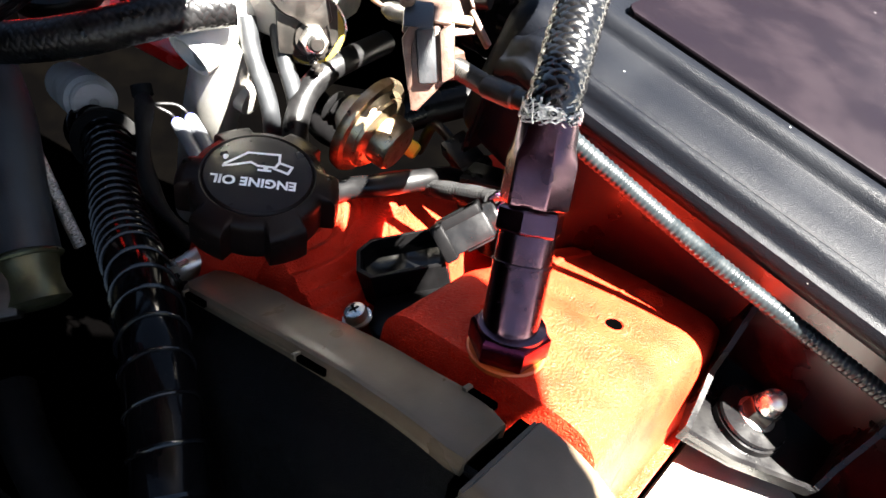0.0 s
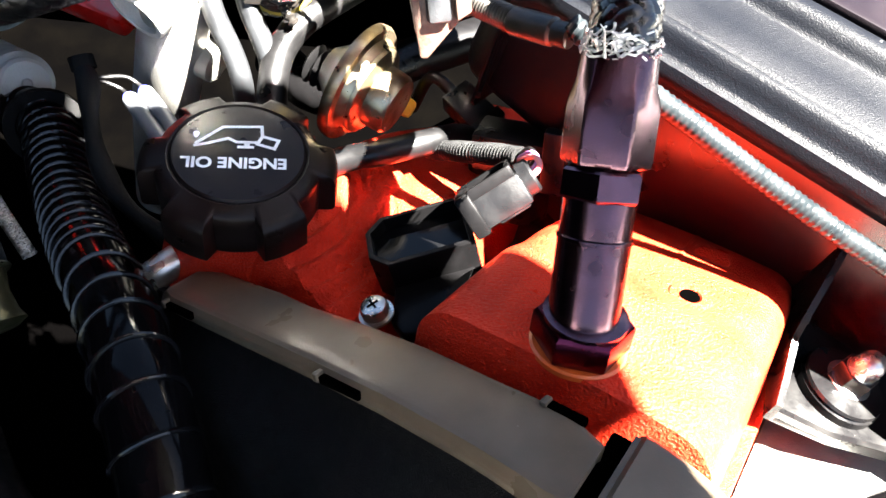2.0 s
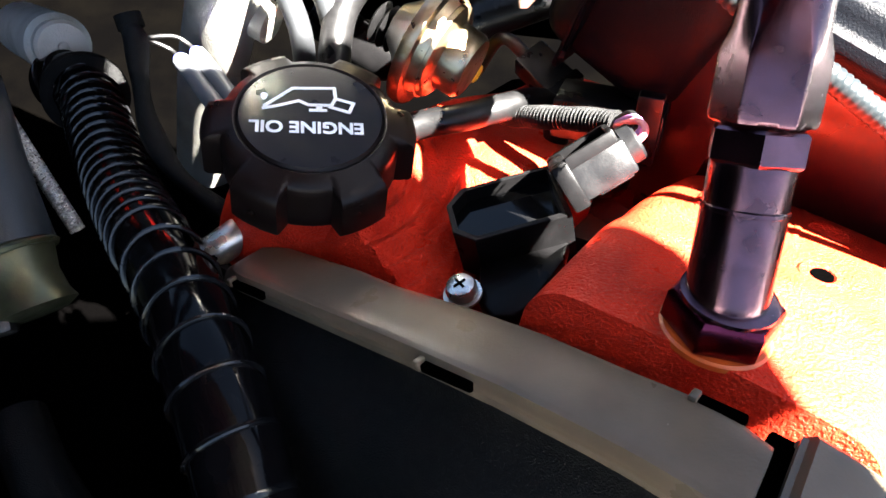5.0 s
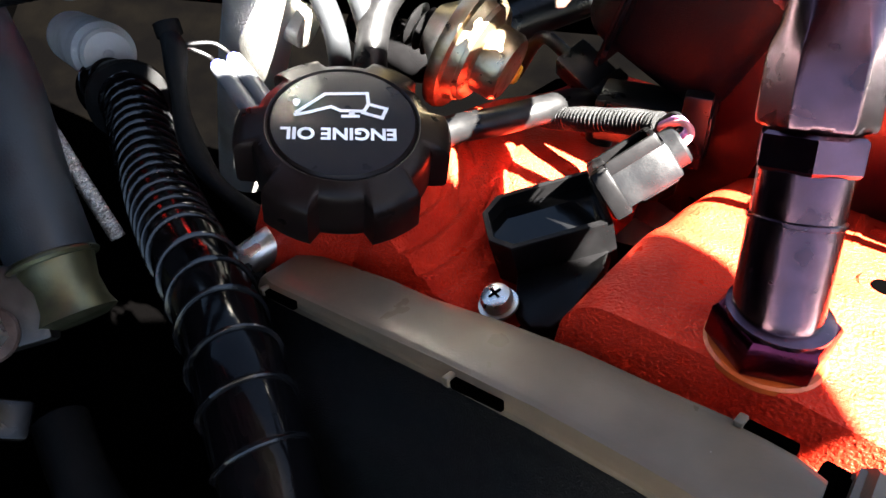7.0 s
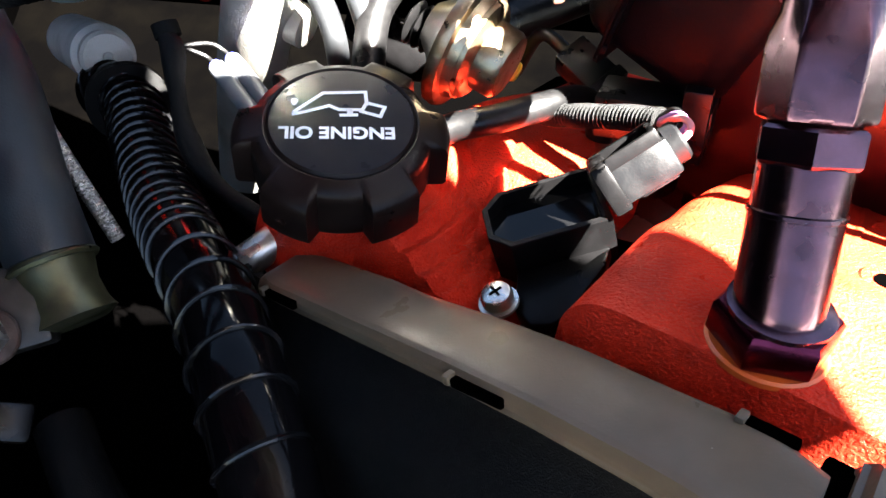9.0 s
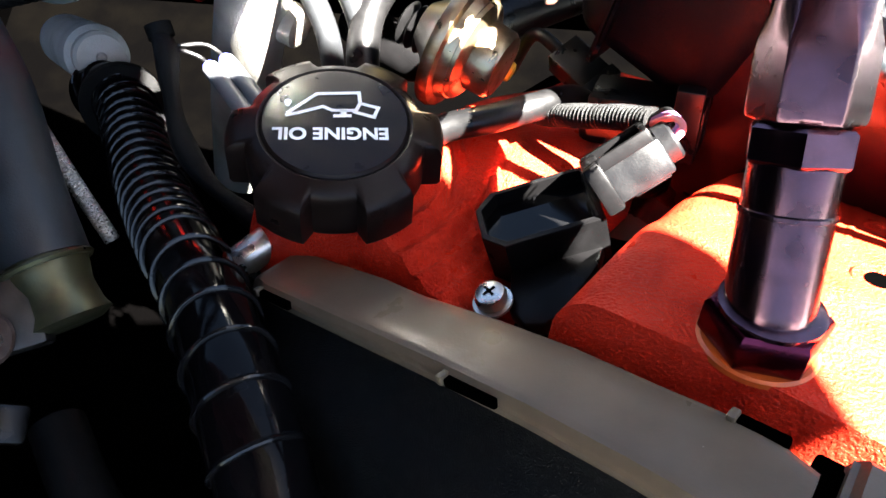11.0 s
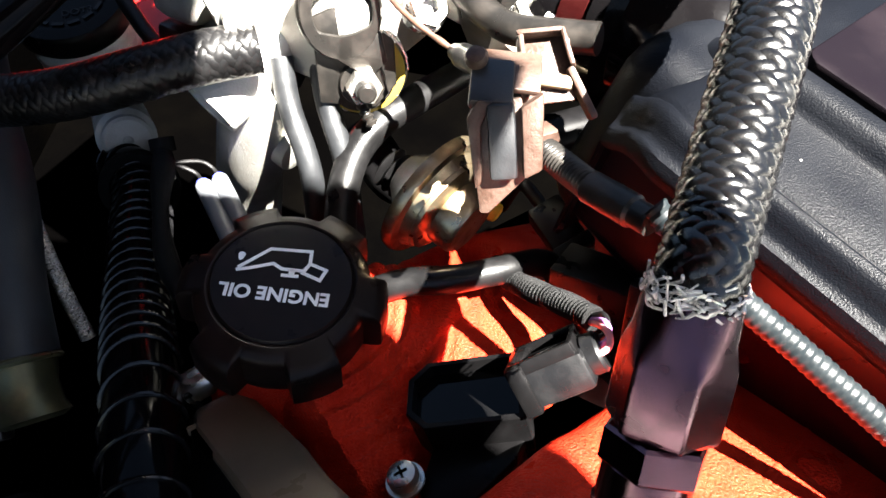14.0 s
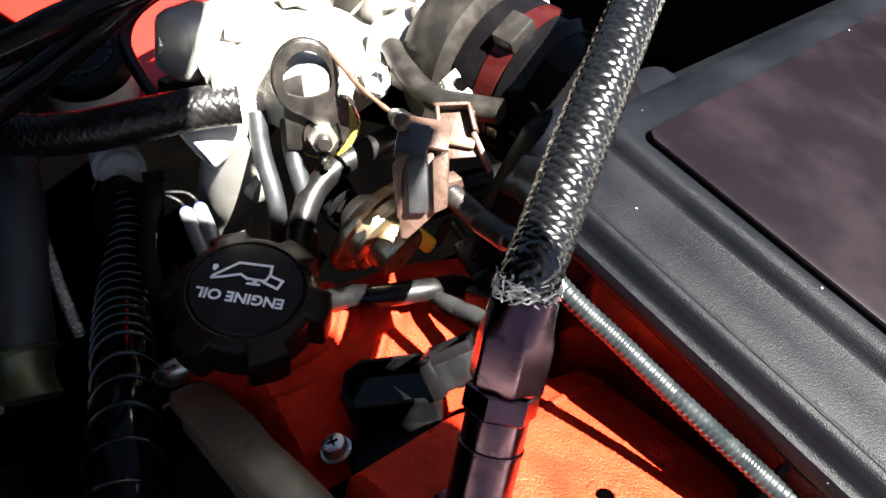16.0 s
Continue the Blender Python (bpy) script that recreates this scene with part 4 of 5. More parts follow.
def sensor_plug():
    th = thing("sensor_connector", (-0.05, 0.056, -0.05), "pale two-way sensor connector with blue seals", "connector")
    ends = [(Vector((-0.0580, 0.0665, -0.0395)), Vector((-0.036, 0.040, -0.046))), (Vector((-0.0520, 0.0705, -0.0385)), Vector((-0.030, 0.044, -0.045)))]
    for a, b in ends:
        m = axes(a, b - a)
        L = (b - a).length
        part("terminal_housing", turned([(0.0028, 0), (0.0036, 0.0004), (0.0038, 0.002), (0.0040, L)], m, 20), WHITE_CONN, th)
        part("seal", turned([(0.0026, -0.0012), (0.0026, 0.0006)], m, 16), BLUE_SEAL, th, "blue seal")
        part("wire", tube([a, a + Vector((-0.004, 0.004, 0.001)), a + Vector((-0.010, 0.004, 0.004)), (-0.074, 0.068, -0.032)], 0.0009, 8, 8), RUBBER, th)
    solo("taped_harness", tube([(-0.078, 0.075, -0.034), (-0.074, 0.066, -0.033), (-0.071, 0.052, -0.038), (-0.066, 0.036, -0.050), (-0.055, 0.022, -0.060), (-0.035, 0.010, -0.07)], lambda s: 0.0042 + 0.0008 * math.sin(s * 150), 10, 14), CLOTH_TAPE, "black cloth-taped wiring harness", "wiring harness")
    solo("harness_stub", tube([(-0.078, 0.076, -0.034), (-0.080, 0.080, -0.030)], 0.0055, 6, 12), CLOTH_TAPE, "frayed cloth tape end of the harness", "wiring harness")
    m = axes((-0.030, -0.018, -0.052), (-0.7, -0.5, -0.3))
    t2 = thing("hose_end_clip", m.translation, "bright metal spring clip under the oil cap", "clip")
    part("clip_band", turned([(0.006, -0.008), (0.0065, -0.007), (0.0065, 0.007), (0.006, 0.008)], m, 24), STEEL, t2)


sensor_plug()


# ---- brake fluid reservoir, master cylinder ----
def reservoir():
    th = thing("brake_fluid_reservoir", (-0.175, 0.16, -0.09), "translucent brake fluid reservoir with a black lettered cap", "reservoir")
    m = axes((-0.1446, 0.1391, -0.0120), (-0.05, -0.12, 0.99)) @ Matrix.Scale(0.87, 4)
    part("tank", turned([(0.014, -0.056), (0.022, -0.052), (0.0275, -0.040), (0.0285, -0.034), (0.0285, -0.014), (0.027, -0.012)], m, 44), RESERVOIR, th)
    cap = part("cap", turned([(0.0300, -0.014), (0.0315, -0.012), (0.0315, -0.002), (0.0300, 0.0), (0.024, 0.0008), (0.0235, 0.0), (0.012, 0.0)], m, 60), BLACK_PLASTIC, th, "black moulded cap")
    cu = bpy.data.curves.new("lettering", "FONT")
    for k, (word, r) in enumerate((("DOT3", 0.0165),)):
        cu.body, cu.size, cu.align_x, cu.align_y, cu.extrude = word, 0.0062, "CENTER", "CENTER", 0.0002
        tmp = new("lettering", cu)
        bpy.context.view_layer.update()
        me = bpy.data.meshes.new_from_object(tmp.evaluated_get(bpy.context.evaluated_depsgraph_get()))
        bpy.data.objects.remove(tmp)
        bm = bmesh.new()
        bm.from_mesh(me)
        bmesh.ops.transform(bm, matrix=m @ pose(0.010, -0.008, 0.0006, 0, 0, 28), verts=bm.verts)
        part("lettering", bm, GREY_PLUG, cap, "raised DOT3 lettering", False)
    for k in range(12):
        a = radians(-150 + k * 24)
        part("raised_mark", block(m @ pose(0.0195 * math.cos(a), 0.0195 * math.sin(a), 0.0008, 0, 0, math.degrees(a) + 90), (0.006, 0.0022, 0.0006), 0), GREY_PLUG, cap)
    part("level_line", turned([(0.0286, -0.0262), (0.0288, -0.0258), (0.0288, -0.0250), (0.0286, -0.0246)], m, 44), RESERVOIR, th)
    mc = thing("master_cylinder", (-0.15, 0.15, -0.12), "cast aluminium master cylinder with a round end", "master cylinder")
    a, b = Vector((-0.1335, 0.1310, -0.0960)), Vector((-0.188, 0.206, -0.150))
    md = axes(a, (a - b))
    L = (b - a).length
    part("cylinder", turned([(0.012, -L), (0.0165, -L), (0.0165, -0.012), (0.0135, -0.010), (0.0138, -0.0015), (0.0120, 0.0), (0.003, 0.0), (0.002, -0.001)], md, 40), CAST_DULL, mc)
    solo("strut_brace_bar", tube([(-0.20, -0.03, 0.045), (-0.123, 0.038, 0.058), (-0.098, 0.066, 0.0655), (-0.0825, 0.093, 0.067), (-0.067, 0.127, 0.066), (-0.02, 0.24, 0.06)], 0.0068, 8, 24), BLACK_GLOSS, "glossy black brace bar over the reservoir", "brace bar")
    solo("strut_brace_bar", tube([(-0.19, -0.04, 0.012), (-0.126, 0.027, 0.034), (-0.107, 0.069, 0.041), (-0.094, 0.100, 0.050), (-0.082, 0.138, 0.054), (-0.05, 0.24, 0.05)], 0.0072, 8, 24), BLACK_GLOSS, "second glossy black brace bar over the reservoir", "brace bar")
    solo("vacuum_hose", tube([(-0.05, 0.22, 0.03), (-0.085, 0.185, 0.028), (-0.110, 0.155, 0.018), (-0.114, 0.137, 0.006), (-0.100, 0.122, -0.004), (-0.0866, 0.1127, -0.010), (-0.078, 0.108, -0.018)], 0.0036, 10, 16), RUBBER, "thin black vacuum hose by the bulkhead", "hose")
    solo("red_crossmember", block(pose(-0.138, 0.225, -0.036, 12, 0, -25), (0.20, 0.13, 0.014), 0.004), RED_PANEL, "red painted body member below the bulkhead", "body member")


reservoir()


# ---- throttle body and the castings behind ----
def fabric_hose():
    th = thing("fuel_hose", (-0.1, 0.07, 0.0), "black fabric-covered rubber hose pushed on a metal stub", "hose")
    pts = [(-0.0300, 0.0830, 0.0275), (-0.048, 0.0735, 0.0265), (-0.070, 0.063, 0.022), (-0.095, 0.056, 0.014), (-0.125, 0.055, 0.004), (-0.165, 0.06, -0.008), (-0.22, 0.07, -0.02)]
    part("hose_body", tube(pts, 0.0096, 10, 30), RUBBER, th)
    yarns("fabric_yarn", pts, 0.0098, 11, 0.064, 0.0052, 0.00020, 0.0012, RUBBER, th)


fabric_hose()


def throttle_body():
    th = thing("throttle_valve", (-0.02, 0.14, -0.06), "bright cast aluminium throttle body with machined lugs", "throttle body")
    part("main_casting", block(pose(-0.022, 0.138, 0.018, -12, 0, -18), (0.085, 0.075, 0.044), 0.008, 3), CAST, th)
    part("upper_casting", block(pose(0.012, 0.215, 0.012, -10, 0, -15), (0.16, 0.08, 0.055), 0.010, 3), CAST, th)
    part("side_casting", block(pose(0.060, 0.152, 0.034, -8, 0, -28), (0.060, 0.076, 0.030), 0.008, 3), CAST, th)
    for x, y, z, r, h in ((0.020, 0.168, 0.044, 0.010, 0.012), (0.052, 0.150, 0.056, 0.013, 0.012), (0.075, 0.155, 0.060, 0.011, 0.012), (-0.02, 0.165, 0.043, 0.012, 0.008), (0.098, 0.175, 0.050, 0.010, 0.01)):
        part("boss", turned([(r * 1.15, -h), (r, 0.0), (r, h * 0.7), (r * 0.9, h * 0.8)], axes((x, y, z), (0.1, -0.4, 0.85)), 32), CAST, th)
    for a, b, r in (((-0.045, 0.110, 0.045), (0.010, 0.128, 0.043), 0.0045), ((0.030, 0.115, 0.044), (0.085, 0.135, 0.056), 0.005), ((0.020, 0.185, 0.044), (0.095, 0.165, 0.052), 0.006), ((-0.03, 0.15, 0.044), (0.03, 0.20, 0.044), 0.005)):
        part("cast_rib", tube([a, Vector(a).lerp(Vector(b), 0.5), b], r, 4, 14), CAST, th)
    m = axes((-0.046, 0.083, 0.002), (-0.45, -0.70, -0.30))
    part("round_stub", turned([(0.0125, -0.03), (0.0128, -0.004), (0.0132, 0.0), (0.0132, 0.009), (0.0126, 0.010), (0.0102, 0.0098), (0.0100, -0.004)], m, 44), CAST_DULL, th)
    # near-black plug paints the dark inside of the stub
    part("stub_bore", turned([(0.0099, -0.006), (0.0099, -0.003)], m, 32), SHADE_BLACK, th)
    part("lug", block(pose(-0.066, 0.118, 0.030, -12, 0, -18), (0.026, 0.034, 0.034), 0.008, 3), CAST, th)
    ml = axes((-0.078, 0.108, 0.033), (-0.8, -0.5, 0.2))
    part("lug_bore", turned([(0.0062, -0.001), (0.0062, 0.0012)], ml, 26), STEEL, th)
    part("gasket_edge", block(pose(-0.068, 0.110, 0.006, -12, 0, -18), (0.022, 0.022, 0.010), 0.002), STEEL_DARK, th)
    mh = axes((-0.040, 0.0935, 0.034), (0.25, -0.45, 0.2))
    part("hose_stub", turned([(0.0095, -0.012), (0.0095, 0.004), (0.0075, 0.0045), (0.0075, 0.014)], mh, 32), STEEL, th)
    part("stub_hex", hex_nut(axes((-0.0445, 0.099, 0.036), (0.25, -0.45, 0.2)), 0.020, 0.008), CAST_DULL, th)
    pil = tube([(-0.036, 0.092, 0.005), (-0.041, 0.094, -0.02), (-0.0475, 0.098, -0.05), (-0.055, 0.106, -0.085), (-0.066, 0.115, -0.16)], lambda s: 0.0155 + 0.01 * s, 8, 36)
    part("pillar", pil, CAST, th)
    part("pillar_boss", turned([(0.0095, -0.02), (0.0095, 0.004), (0.008, 0.005)], axes((-0.026, 0.092, -0.035), (0.8, -0.4, -0.1)), 28), CAST, th)
    for a, b, c in (((-0.020, 0.082, 0.0), (-0.008, 0.066, -0.020), (-0.004, 0.056, -0.060)), ((-0.006, 0.088, 0.0), (0.004, 0.075, -0.020), (0.010, 0.068, -0.060))):
        solo("coolant_tube", tube([Vector(a) + Vector((-0.006, 0.012, 0.015)), a, b, c], 0.0048, 10, 20), RUBBER_GREY, "short grey coolant tube below the throttle body", "tube", "coolant tubes")


throttle_body()


def hex_bolt(at, way, across, height, label, dark=False):
    m = axes(at, way)
    th = thing("hex_bolt", at, label, "bolt", "throttle bolts")
    part("head", hex_nut(m, across, height, across * 0.27), STEEL, th)
    part("flange", turned([(across * 0.66, -0.0022), (across * 0.68, -0.001), (across * 0.62, 0.0003)], m, 32), STEEL, th)
    return th


def throttle_linkage():
    th = thing("throttle_cam", (0.0, 0.10, 0.0), "dark steel throttle cam plate with a yellow pulley", "throttle linkage")
    ax = Vector((0.30, -0.80, 0.30))
    m = axes((-0.0010, 0.0955, 0.0395), ax, (0.9, 0.3, 0.1))
    out, inn = [], []
    for i in range(36):
        a = 2 * math.pi * i / 36
        r = 0.0152 + 0.0010 * math.cos(a - 2.0)
        out.append((r * math.cos(a), r * math.sin(a) * 1.2))
        low = ramp01(-math.sin(a), 0.2, 0.9)
        inn.append((0.0112 * math.cos(a) + 0.0004, (0.0136 - 0.0050 * low) * math.sin(a) + 0.0008))
    for name, lift in (("cam_plate", 0.0018), ("back_rim", -0.0040)):
        bm = bmesh.new()
        rows = [[bm.verts.new(m @ Vector((x * k, y * k, z + lift))) for x, y in pts] for pts, z, k in
                ((out, -0.0009, 1.0), (out, 0.0006, 1.0), (out, 0.0010, 0.97), (inn, 0.0010, 1.03), (inn, 0.0006, 1.0), (inn, -0.0009, 1.0))]
        for a, b in zip(rows, rows[1:] + rows[:1]):
            for i in range(36):
                bm.faces.new((a[i], a[(i + 1) % 36], b[(i + 1) % 36], b[i]))
        part(name, bm, STEEL_DARK, th)
    part("cable_groove", tube([m @ Vector((x * 0.93, y * 0.93, -0.0012)) for x, y in out], 0.0022, 3, 12), STEEL_DARK, th)
    part("cam_web", prism([(-0.0125, -0.0090), (-0.0060, -0.0150), (0.0070, -0.0260), (0.0150, -0.0200), (0.0140, -0.0080), (0.0080, -0.0095), (0.0, -0.0112), (-0.0080, -0.0095)], m @ pose(0, 0, 0.0005), 0.0022, 0.0006), STEEL_DARK, th)
    m2 = axes((0.0105, 0.0990, 0.014), ax, (1, 0.3, 0))
    m2 = m2 @ pose(-0.0035, -0.003, 0)
    part("yellow_pulley", turned([(0.0160, -0.0052), (0.0170, -0.0048), (0.0170, 0.0000), (0.0150, 0.0010), (0.0140, 0.0012)], m2, 48), YELLOW_PULLEY, th, "yellow plastic pulley")
    part("front_flange", turned([(0.0130, 0.0008), (0.0137, 0.0014), (0.0137, 0.0030), (0.0128, 0.0036), (0.0090, 0.0038)], m2 @ pose(-0.0015, -0.001, 0), 44), STEEL_DARK, th)
    part("return_spring", tube([m2 @ Vector((0.0186 * math.cos(a), 0.0186 * math.sin(a), -0.0030 - 0.0018 * a / 6.28)) for a in steps(0, 6.28 * 5, 110)], 0.0008, 1, 8), STEEL, th)
    m2 = m2 @ pose(0.0035, 0.003, 0)
    part("arm_plate", prism([(-0.016, -0.014), (0.006, -0.017), (0.015, -0.008), (0.014, 0.010), (-0.004, 0.026), (-0.018, 0.020)], m2 @ pose(-0.006, 0.002, 0.003), 0.003, 0.0008), STEEL_DARK, th)
    part("pivot_washer", turned([(0.0092, 0.0050), (0.0096, 0.0060), (0.0090, 0.0080)], m2 @ pose(-0.005, -0.004, 0), 32), STEEL_DARK, th)
    part("pivot_nut", hex_nut(m2 @ pose(-0.005, -0.004, 0.008), 0.0125, 0.0060, 0.0034), STEEL, th)
    part("pivot_stud", turned([(0.0040, 0.0), (0.0040, 0.0185), (0.003, 0.0195)], m2 @ pose(-0.005, -0.004, 0), 24), STEEL_DARK, th)
    m3 = axes((-0.0225, 0.107, 0.006), ax, (0.4, 0.1, 0.9))
    part("link_lever", prism([(-0.012, -0.005), (0.014, -0.006), (0.018, 0.0), (0.014, 0.006), (-0.010, 0.006), (-0.016, 0.0)], m3, 0.003, 0.0008), STEEL_DARK, th)
    part("link_pin", turned([(0.0048, 0.0), (0.0048, 0.005), (0.004, 0.006)], m3 @ pose(0.002, 0, 0.003), 24), STEEL, th)
    solo("adjuster_screw", tube([(0.0055, 0.0900, 0.0070), (0.0110, 0.0850, 0.0010), (0.0145, 0.0820, -0.0020)], lambda s: 0.0022 + 0.0005 * math.sin(s * 2400), 12, 14), STEEL_DARK, "small threaded stop screw under the throttle cam", "screw")
    # inner cable from the cam to the rusty bracket
    rim = [m @ Vector((0.0158 * math.cos(a), 0.0188 * math.sin(a), -0.0012)) for a in (2.2, 1.7, 1.2, 0.75)]
    solo("throttle_wire", tube([*rim, (0.026, 0.0885, 0.0480), (0.0455, 0.0775, 0.0447)], lambda s: 0.0011 + 0.00015 * math.sin(s * 5000), 20, 10), RUST_CABLE, "rusty brown stranded throttle wire", "cable")
    solo("wire_boot", tube([(0.0440, 0.0783, 0.0449), (0.0505, 0.0700, 0.0490), (0.0570, 0.0590, 0.0560), (0.0610, 0.0480, 0.0610)], lambda s: 0.0046 - 0.0016 * ramp01(s, 0.006, 0), 6, 18), RUBBER, "black rubber boot on the throttle wire", "boot")
    hex_bolt((0.0700, 0.0970, 0.0500), (0.05, -0.35, 0.85), 0.0150, 0.008, "bright plated hexagon flange bolt on the throttle body")
    hex_bolt((0.030, 0.098, 0.046), (0.35, -0.55, 0.6), 0.0135, 0.006, "plated hexagon nut beside the throttle wire")
    hex_bolt((0.052, 0.150, 0.070), (0.1, -0.45, 0.8), 0.0150, 0.007, "plated hexagon bolt on the upper casting")
    part("bolt_boss", turned([(0.014, -0.03), (0.0135, -0.003), (0.012, -0.002)], axes((0.0700, 0.0970, 0.0500), (0.05, -0.35, 0.85)), 32), CAST, bpy.data.objects["throttle_valve"])
    solo("cable_stay", tube([(0.034, 0.120, 0.050), (0.044, 0.100, 0.054), (0.060, 0.082, 0.056), (0.078, 0.074, 0.062), (0.090, 0.070, 0.066)], 0.0055, 8, 16), STEEL_DARK, "curved dark steel arm of the cable bracket", "bracket")
    solo("vent_screw", turned([(0.0075, -0.004), (0.008, 0.0), (0.0065, 0.001)], axes((0.075, 0.155, 0.074), (0.1, -0.4, 0.85)), 26), STEEL, "small slotted screw on the upper casting", "screw")


throttle_linkage()


# ---- rusty cable bracket with adjuster ----
def cable_bracket():
    th = thing("cable_bracket", (0.075, 0.03, 0.045), "rusty plated throttle cable bracket with a grey rubber insert", "cable bracket")
    m = axes((0.0660, 0.0215, 0.0622), (0.0, -0.80, 0.50), (0.93, 0.15, 0.25))
    part("front_plate", prism([(-0.0110, -0.0200), (-0.0085, -0.0205), (0.0045, -0.0105), (0.0050, 0.0120), (-0.0080, 0.0130), (-0.0105, 0.0090)], m, 0.0020, 0.0006), RUST, th)
    part("left_leaf", prism([(-0.0112, -0.0120), (-0.0090, -0.0100), (-0.0072, 0.0060), (-0.0030, 0.0125), (-0.0070, 0.0135), (-0.0108, 0.0090)], m @ pose(0, 0, 0.0018), 0.0032, 0.0007), RUST, th)
    part("right_leaf", prism([(0.0030, -0.0105), (0.0085, -0.0085), (0.0105, 0.0080), (0.0110, 0.0130), (0.0045, 0.0100)], m @ pose(0, 0, 0.0010), 0.0050, 0.0009), RUST, th)
    part("rubber_insert", block(m @ pose(-0.0018, 0.0010, 0.0035, 0, 0, -4), (0.0078, 0.0215, 0.0065), 0.0012), RUBBER_GREY, th, "cracked grey rubber insert")
    part("rubber_pad", block(m @ pose(-0.0030, 0.0160, -0.0030, -48, 0, -12), (0.0125, 0.0160, 0.0045), 0.0012), RUBBER_GREY, th, "cracked grey rubber pad")
    part("top_plate", block(m @ pose(0.0030, 0.0180, -0.0080, -52, 0, -14), (0.0170, 0.0150, 0.0022), 0.0008), RUST, th)
    part("rivet_head", turned([(0.0034, 0.0), (0.0036, 0.0014), (0.0028, 0.0030), (0.0010, 0.0036)], m @ pose(-0.0065, 0.0230, -0.0060, -40, 0, 0), 24), RUST, th)
    m2 = axes((0.0745, 0.0470, 0.0680), (-0.1, -0.55, 0.80), (0.85, 0.2, 0.25)) @ Matrix.Diagonal((0.8, 0.85, 0.8, 1))
    part("channel_floor", prism([(-0.0100, -0.0110), (0.0080, -0.0120), (0.0100, 0.0100), (0.0050, 0.0140), (-0.0090, 0.0130)], m2, 0.0020, 0.0006), RUST, th)
    part("channel_wall", block(m2 @ pose(-0.0092, 0.0020, 0.0040, 0, 8, -4), (0.0020, 0.0230, 0.0090), 0.0008), RUST, th)
    part("channel_wall", block(m2 @ pose(-0.0010, 0.0130, 0.0040, 0, 0, -6), (0.0170, 0.0020, 0.0090), 0.0008), RUST, th)
    part("channel_wall", block(m2 @ pose(0.0085, 0.0060, 0.0040, 0, -8, 6), (0.0020, 0.0140, 0.0090), 0.0008), RUST, th)
    part("clip_bar", block(m2 @ pose(-0.0005, -0.0040, 0.0040, 0, 0, -18), (0.0170, 0.0050, 0.0030), 0.0007), GOLD, th, "brassy clip bar")
    part("side_tab", block(m2 @ pose(0.0105, -0.0100, 0.0010, 10, 0, 18), (0.0030, 0.0200, 0.0090), 0.0009), RUST, th)
    ad = thing("cable_adjuster", (0.0815, 0.0225, 0.060), "threaded steel cable adjuster with a lock nut", "adjuster")
    p0, p1, p2 = Vector((0.0735, 0.0275, 0.0575)), Vector((0.0900, 0.0095, 0.0620)), Vector((0.1045, -0.0055, 0.0690))
    md = axes(p0, p1 - p0)
    part("lock_nut", hex_nut(md @ pose(0, 0, -0.001), 0.0125, 0.0065, 0), RUST, ad)
    L = (p1 - p0).length
    part("thread", tube([p0, p0.lerp(p1, 0.5), p1], lambda s: 0.0041 + 0.0004 * math.sin(s * 2 * math.pi / 0.00125), 60, 20), STEEL_DARK, ad)
    part("sleeve", tube([p1, p1.lerp(p2, 0.5), p2], lambda s: 0.0048 if s < 0.016 else 0.0040, 12, 24), STEEL_DARK, ad)


cable_bracket()


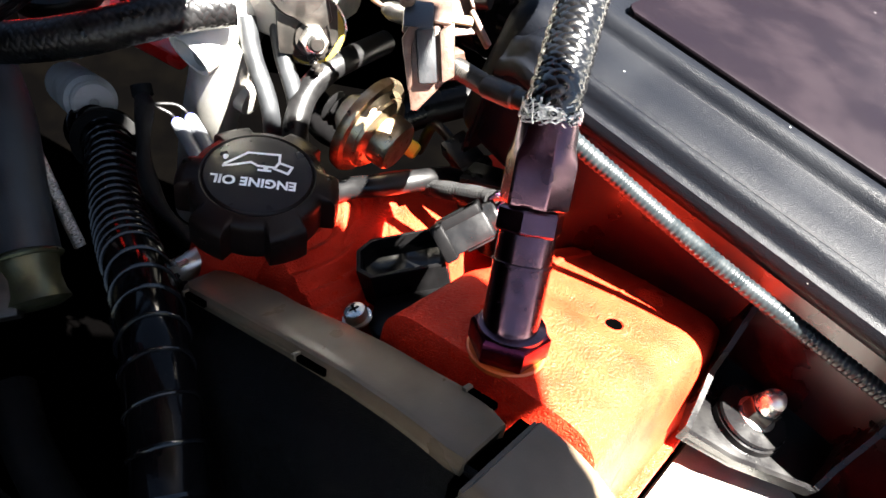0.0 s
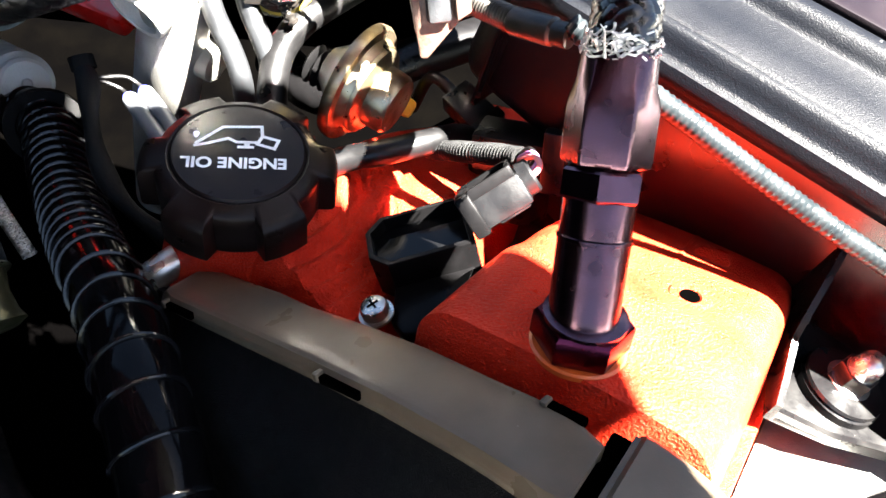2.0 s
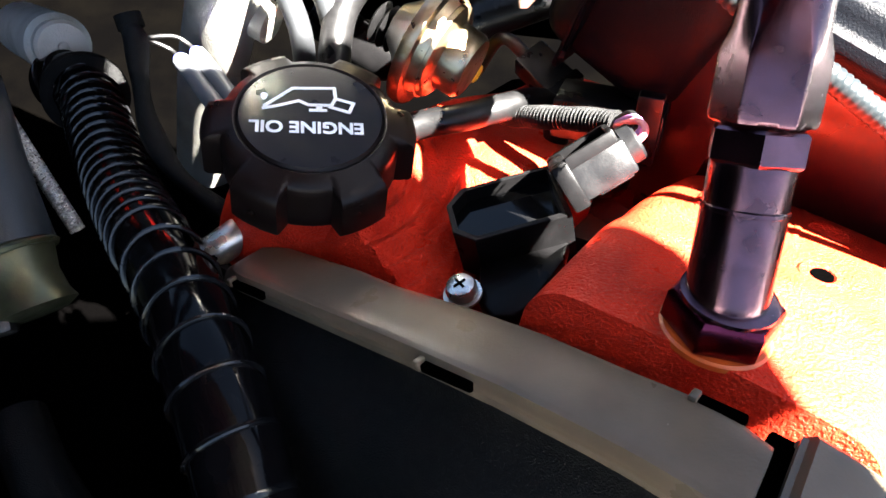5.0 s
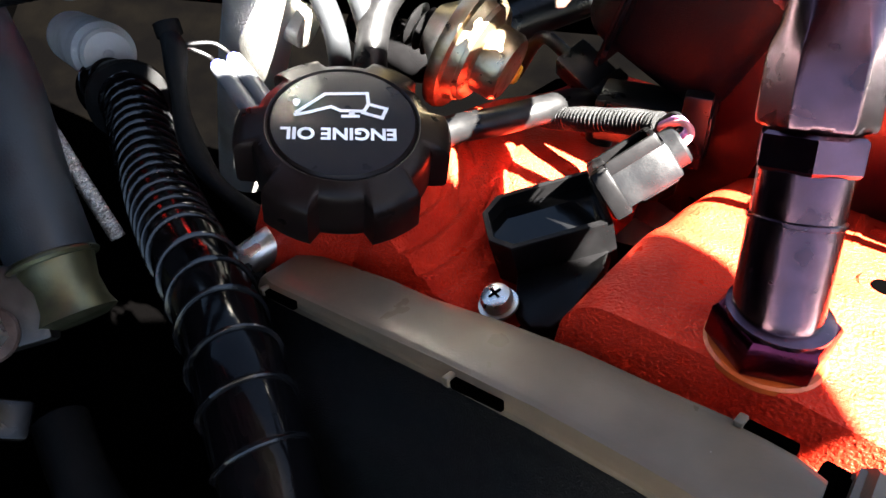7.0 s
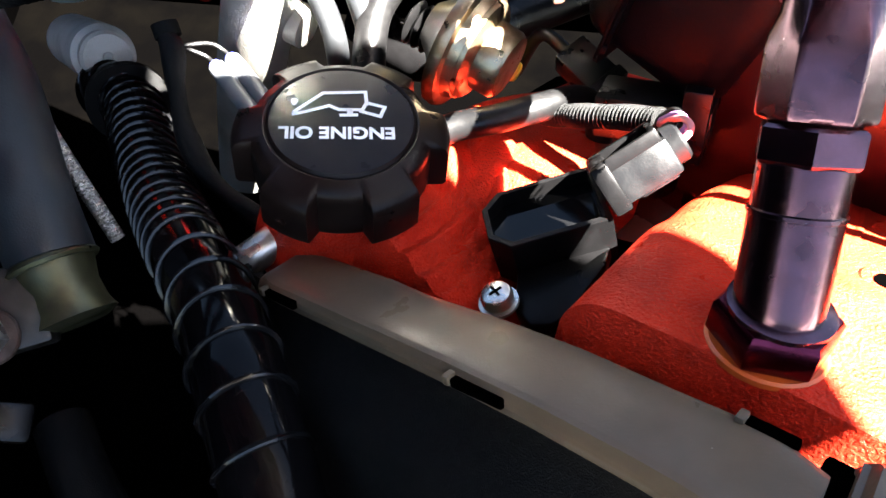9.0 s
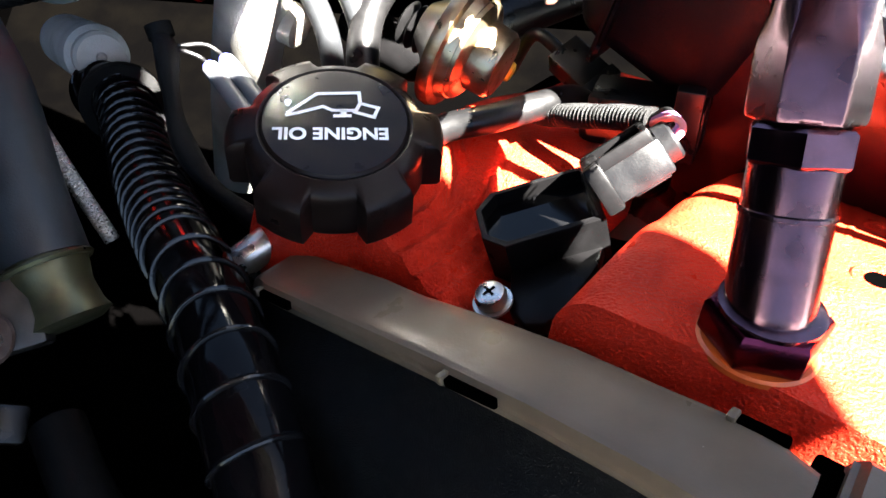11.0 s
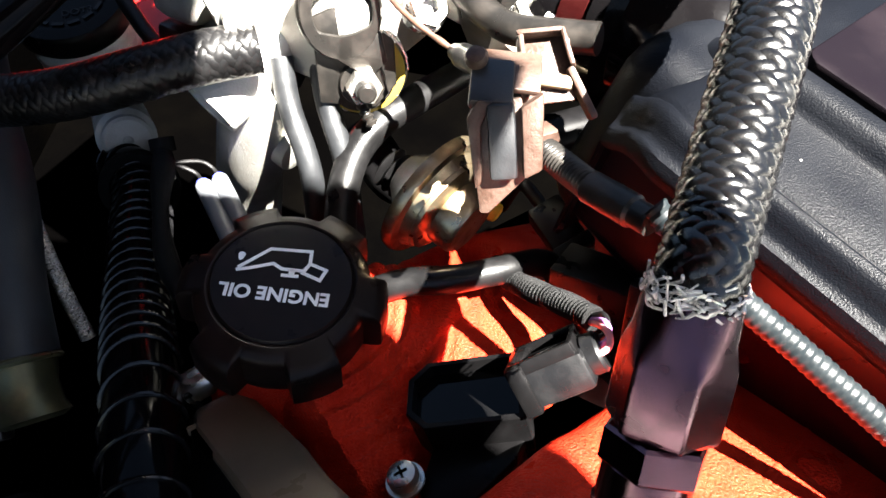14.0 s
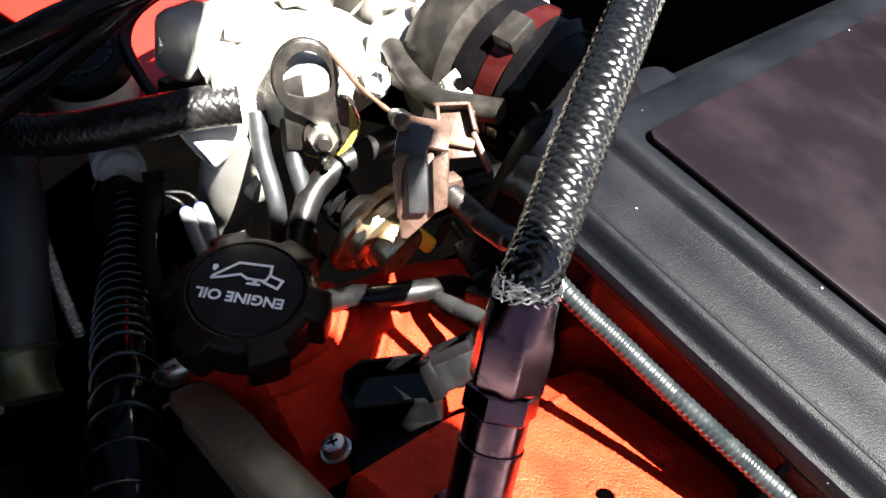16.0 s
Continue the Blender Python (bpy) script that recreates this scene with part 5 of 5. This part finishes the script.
# ---- gold pressure regulator, hoses ----
def regulator():
    th = thing("pressure_regulator", (0.045, 0.065, -0.05), "yellow-plated round fuel pressure regulator, stained brown", "regulator")
    c = Vector((0.0440, 0.0600, -0.0130))
    ax = Vector((0.86, -0.55, -0.10))
    m = axes(c, ax, (0, 0, 1)) @ Matrix.Scale(1.12, 4)
    part("flange", turned([(0.0230, -0.0030), (0.0245, -0.0025), (0.0248, 0.0), (0.0238, 0.0018), (0.0205, 0.0022), (0.0195, 0.0040), (0.0190, 0.0055)], m, 56), GOLD, th)
    part("dome", turned([(0.0188, 0.004), (0.0180, 0.0070), (0.0160, 0.0082), (0.0128, 0.0090), (0.0124, 0.0165), (0.0112, 0.0182), (0.006, 0.0184)], m, 48), GOLD, th)
    part("back_dome", turned([(0.008, -0.014), (0.012, -0.009), (0.0185, -0.0040), (0.0185, -0.003)], m, 48), STEEL_DARK, th)
    for k in range(3):
        part("bellows_ring", turned([(0.0062, -0.0014), (0.0084, 0.0), (0.0062, 0.0014)], m @ pose(-0.004, 0, -0.0140 - 0.0036 * k), 28), RUBBER, th, "black rubber bellows ring")
    solo("yellow_tag", block(axes((0.0625, 0.0925, -0.0480), (-0.2, -0.6, 0.7), (0.3, 0.4, 0.5)), (0.010, 0.026, 0.006), 0.0025), YELLOW, "bright yellow plastic plug behind the regulator", "plug")
    solo("bypass_hose", tube([(0.045, 0.135, -0.012), (0.0250, 0.1040, -0.0080), (0.0155, 0.0930, -0.0105), (0.0085, 0.0800, -0.0150), (0.0062, 0.0680, -0.0210), (0.0065, 0.0557, -0.0287), (0.010, 0.045, -0.038), (0.014, 0.038, -0.06)], 0.0068, 12, 26), RUBBER, "thick black rubber bypass hose bent downwards", "hose")
    solo("breather_hose", tube([(0.026, 0.020, -0.030), (0.040, 0.024, -0.024), (0.056, 0.026, -0.020), (0.074, 0.034, -0.020), (0.090, 0.045, -0.025), (0.099, 0.047, -0.032), (0.104, 0.043, -0.045), (0.105, 0.040, -0.07)], 0.0056, 12, 22), RUBBER, "black rubber breather hose behind the coil", "hose")
    w = thing("small_connector", (0.045, 0.05, -0.08), "small white connector with a blue seal", "connector")
    part("connector_body", block(axes((0.0470, 0.0480, -0.0560), (0.1, -0.3, 0.9), (1, 0.2, 0)), (0.009, 0.008, 0.022), 0.001), WHITE_CONN, w)
    part("seal", block(axes((0.0480, 0.0430, -0.066), (0.1, -0.3, 0.9), (1, 0.2, 0)), (0.007, 0.006, 0.005), 0.001), BLUE_SEAL, w, "blue seal")
    solo("fuel_rail", tube([(0.0, 0.13, -0.06), (0.03, 0.10, -0.055), (0.075, 0.14, -0.06), (0.12, 0.17, -0.06)], 0.012, 8, 20), BLACK_PLASTIC, "dark fuel rail behind the regulator", "fuel rail")


regulator()


# ---- intake elbow with its clamp ----
def intake():
    th = thing("intake_hose", (0.14, 0.12, -0.02), "black rubber intake hose with a banded clamp", "intake hose")
    c = Vector((0.1020, 0.1180, 0.0480))
    ax = Vector((0.72, -0.52, 0.10))
    m = axes(c, ax, (0, 0, 1))
    part("hose_cuff", turned([(0.034, -0.022), (0.0375, -0.018), (0.0375, -0.006), (0.036, -0.004), (0.036, 0.006), (0.0385, 0.008), (0.0385, 0.014), (0.034, 0.018)], m, 64), BLACK_GLOSS, th)
    # the red it would mirror is tinted into the metal
    part("clamp_band", turned([(0.0364, -0.0045), (0.0375, -0.0040), (0.0375, 0.0060), (0.0364, 0.0065)], m, 64), DARK_RED_BAND, th, "shiny clamp band, a red reflection put into its colour")
    part("clamp_screw", block(m @ pose(0.033, 0.018, 0.001, 0, 0, 28), (0.012, 0.016, 0.012), 0.0015), STEEL_DARK, th)
    part("inlet_flange", turned([(0.038, -0.05), (0.043, -0.042), (0.043, -0.024), (0.036, -0.020)], m, 56), STEEL_DARK, th)
    part("elbow_body", tube([m @ Vector((0, 0, 0.012)), m @ Vector((-0.002, 0, 0.022)), m @ Vector((-0.006, 0.0, 0.034)), m @ Vector((-0.012, 0.0, 0.046))], lambda s: 0.0345 - 0.1 * s, 8, 44), BLACK_GLOSS, th)


intake()
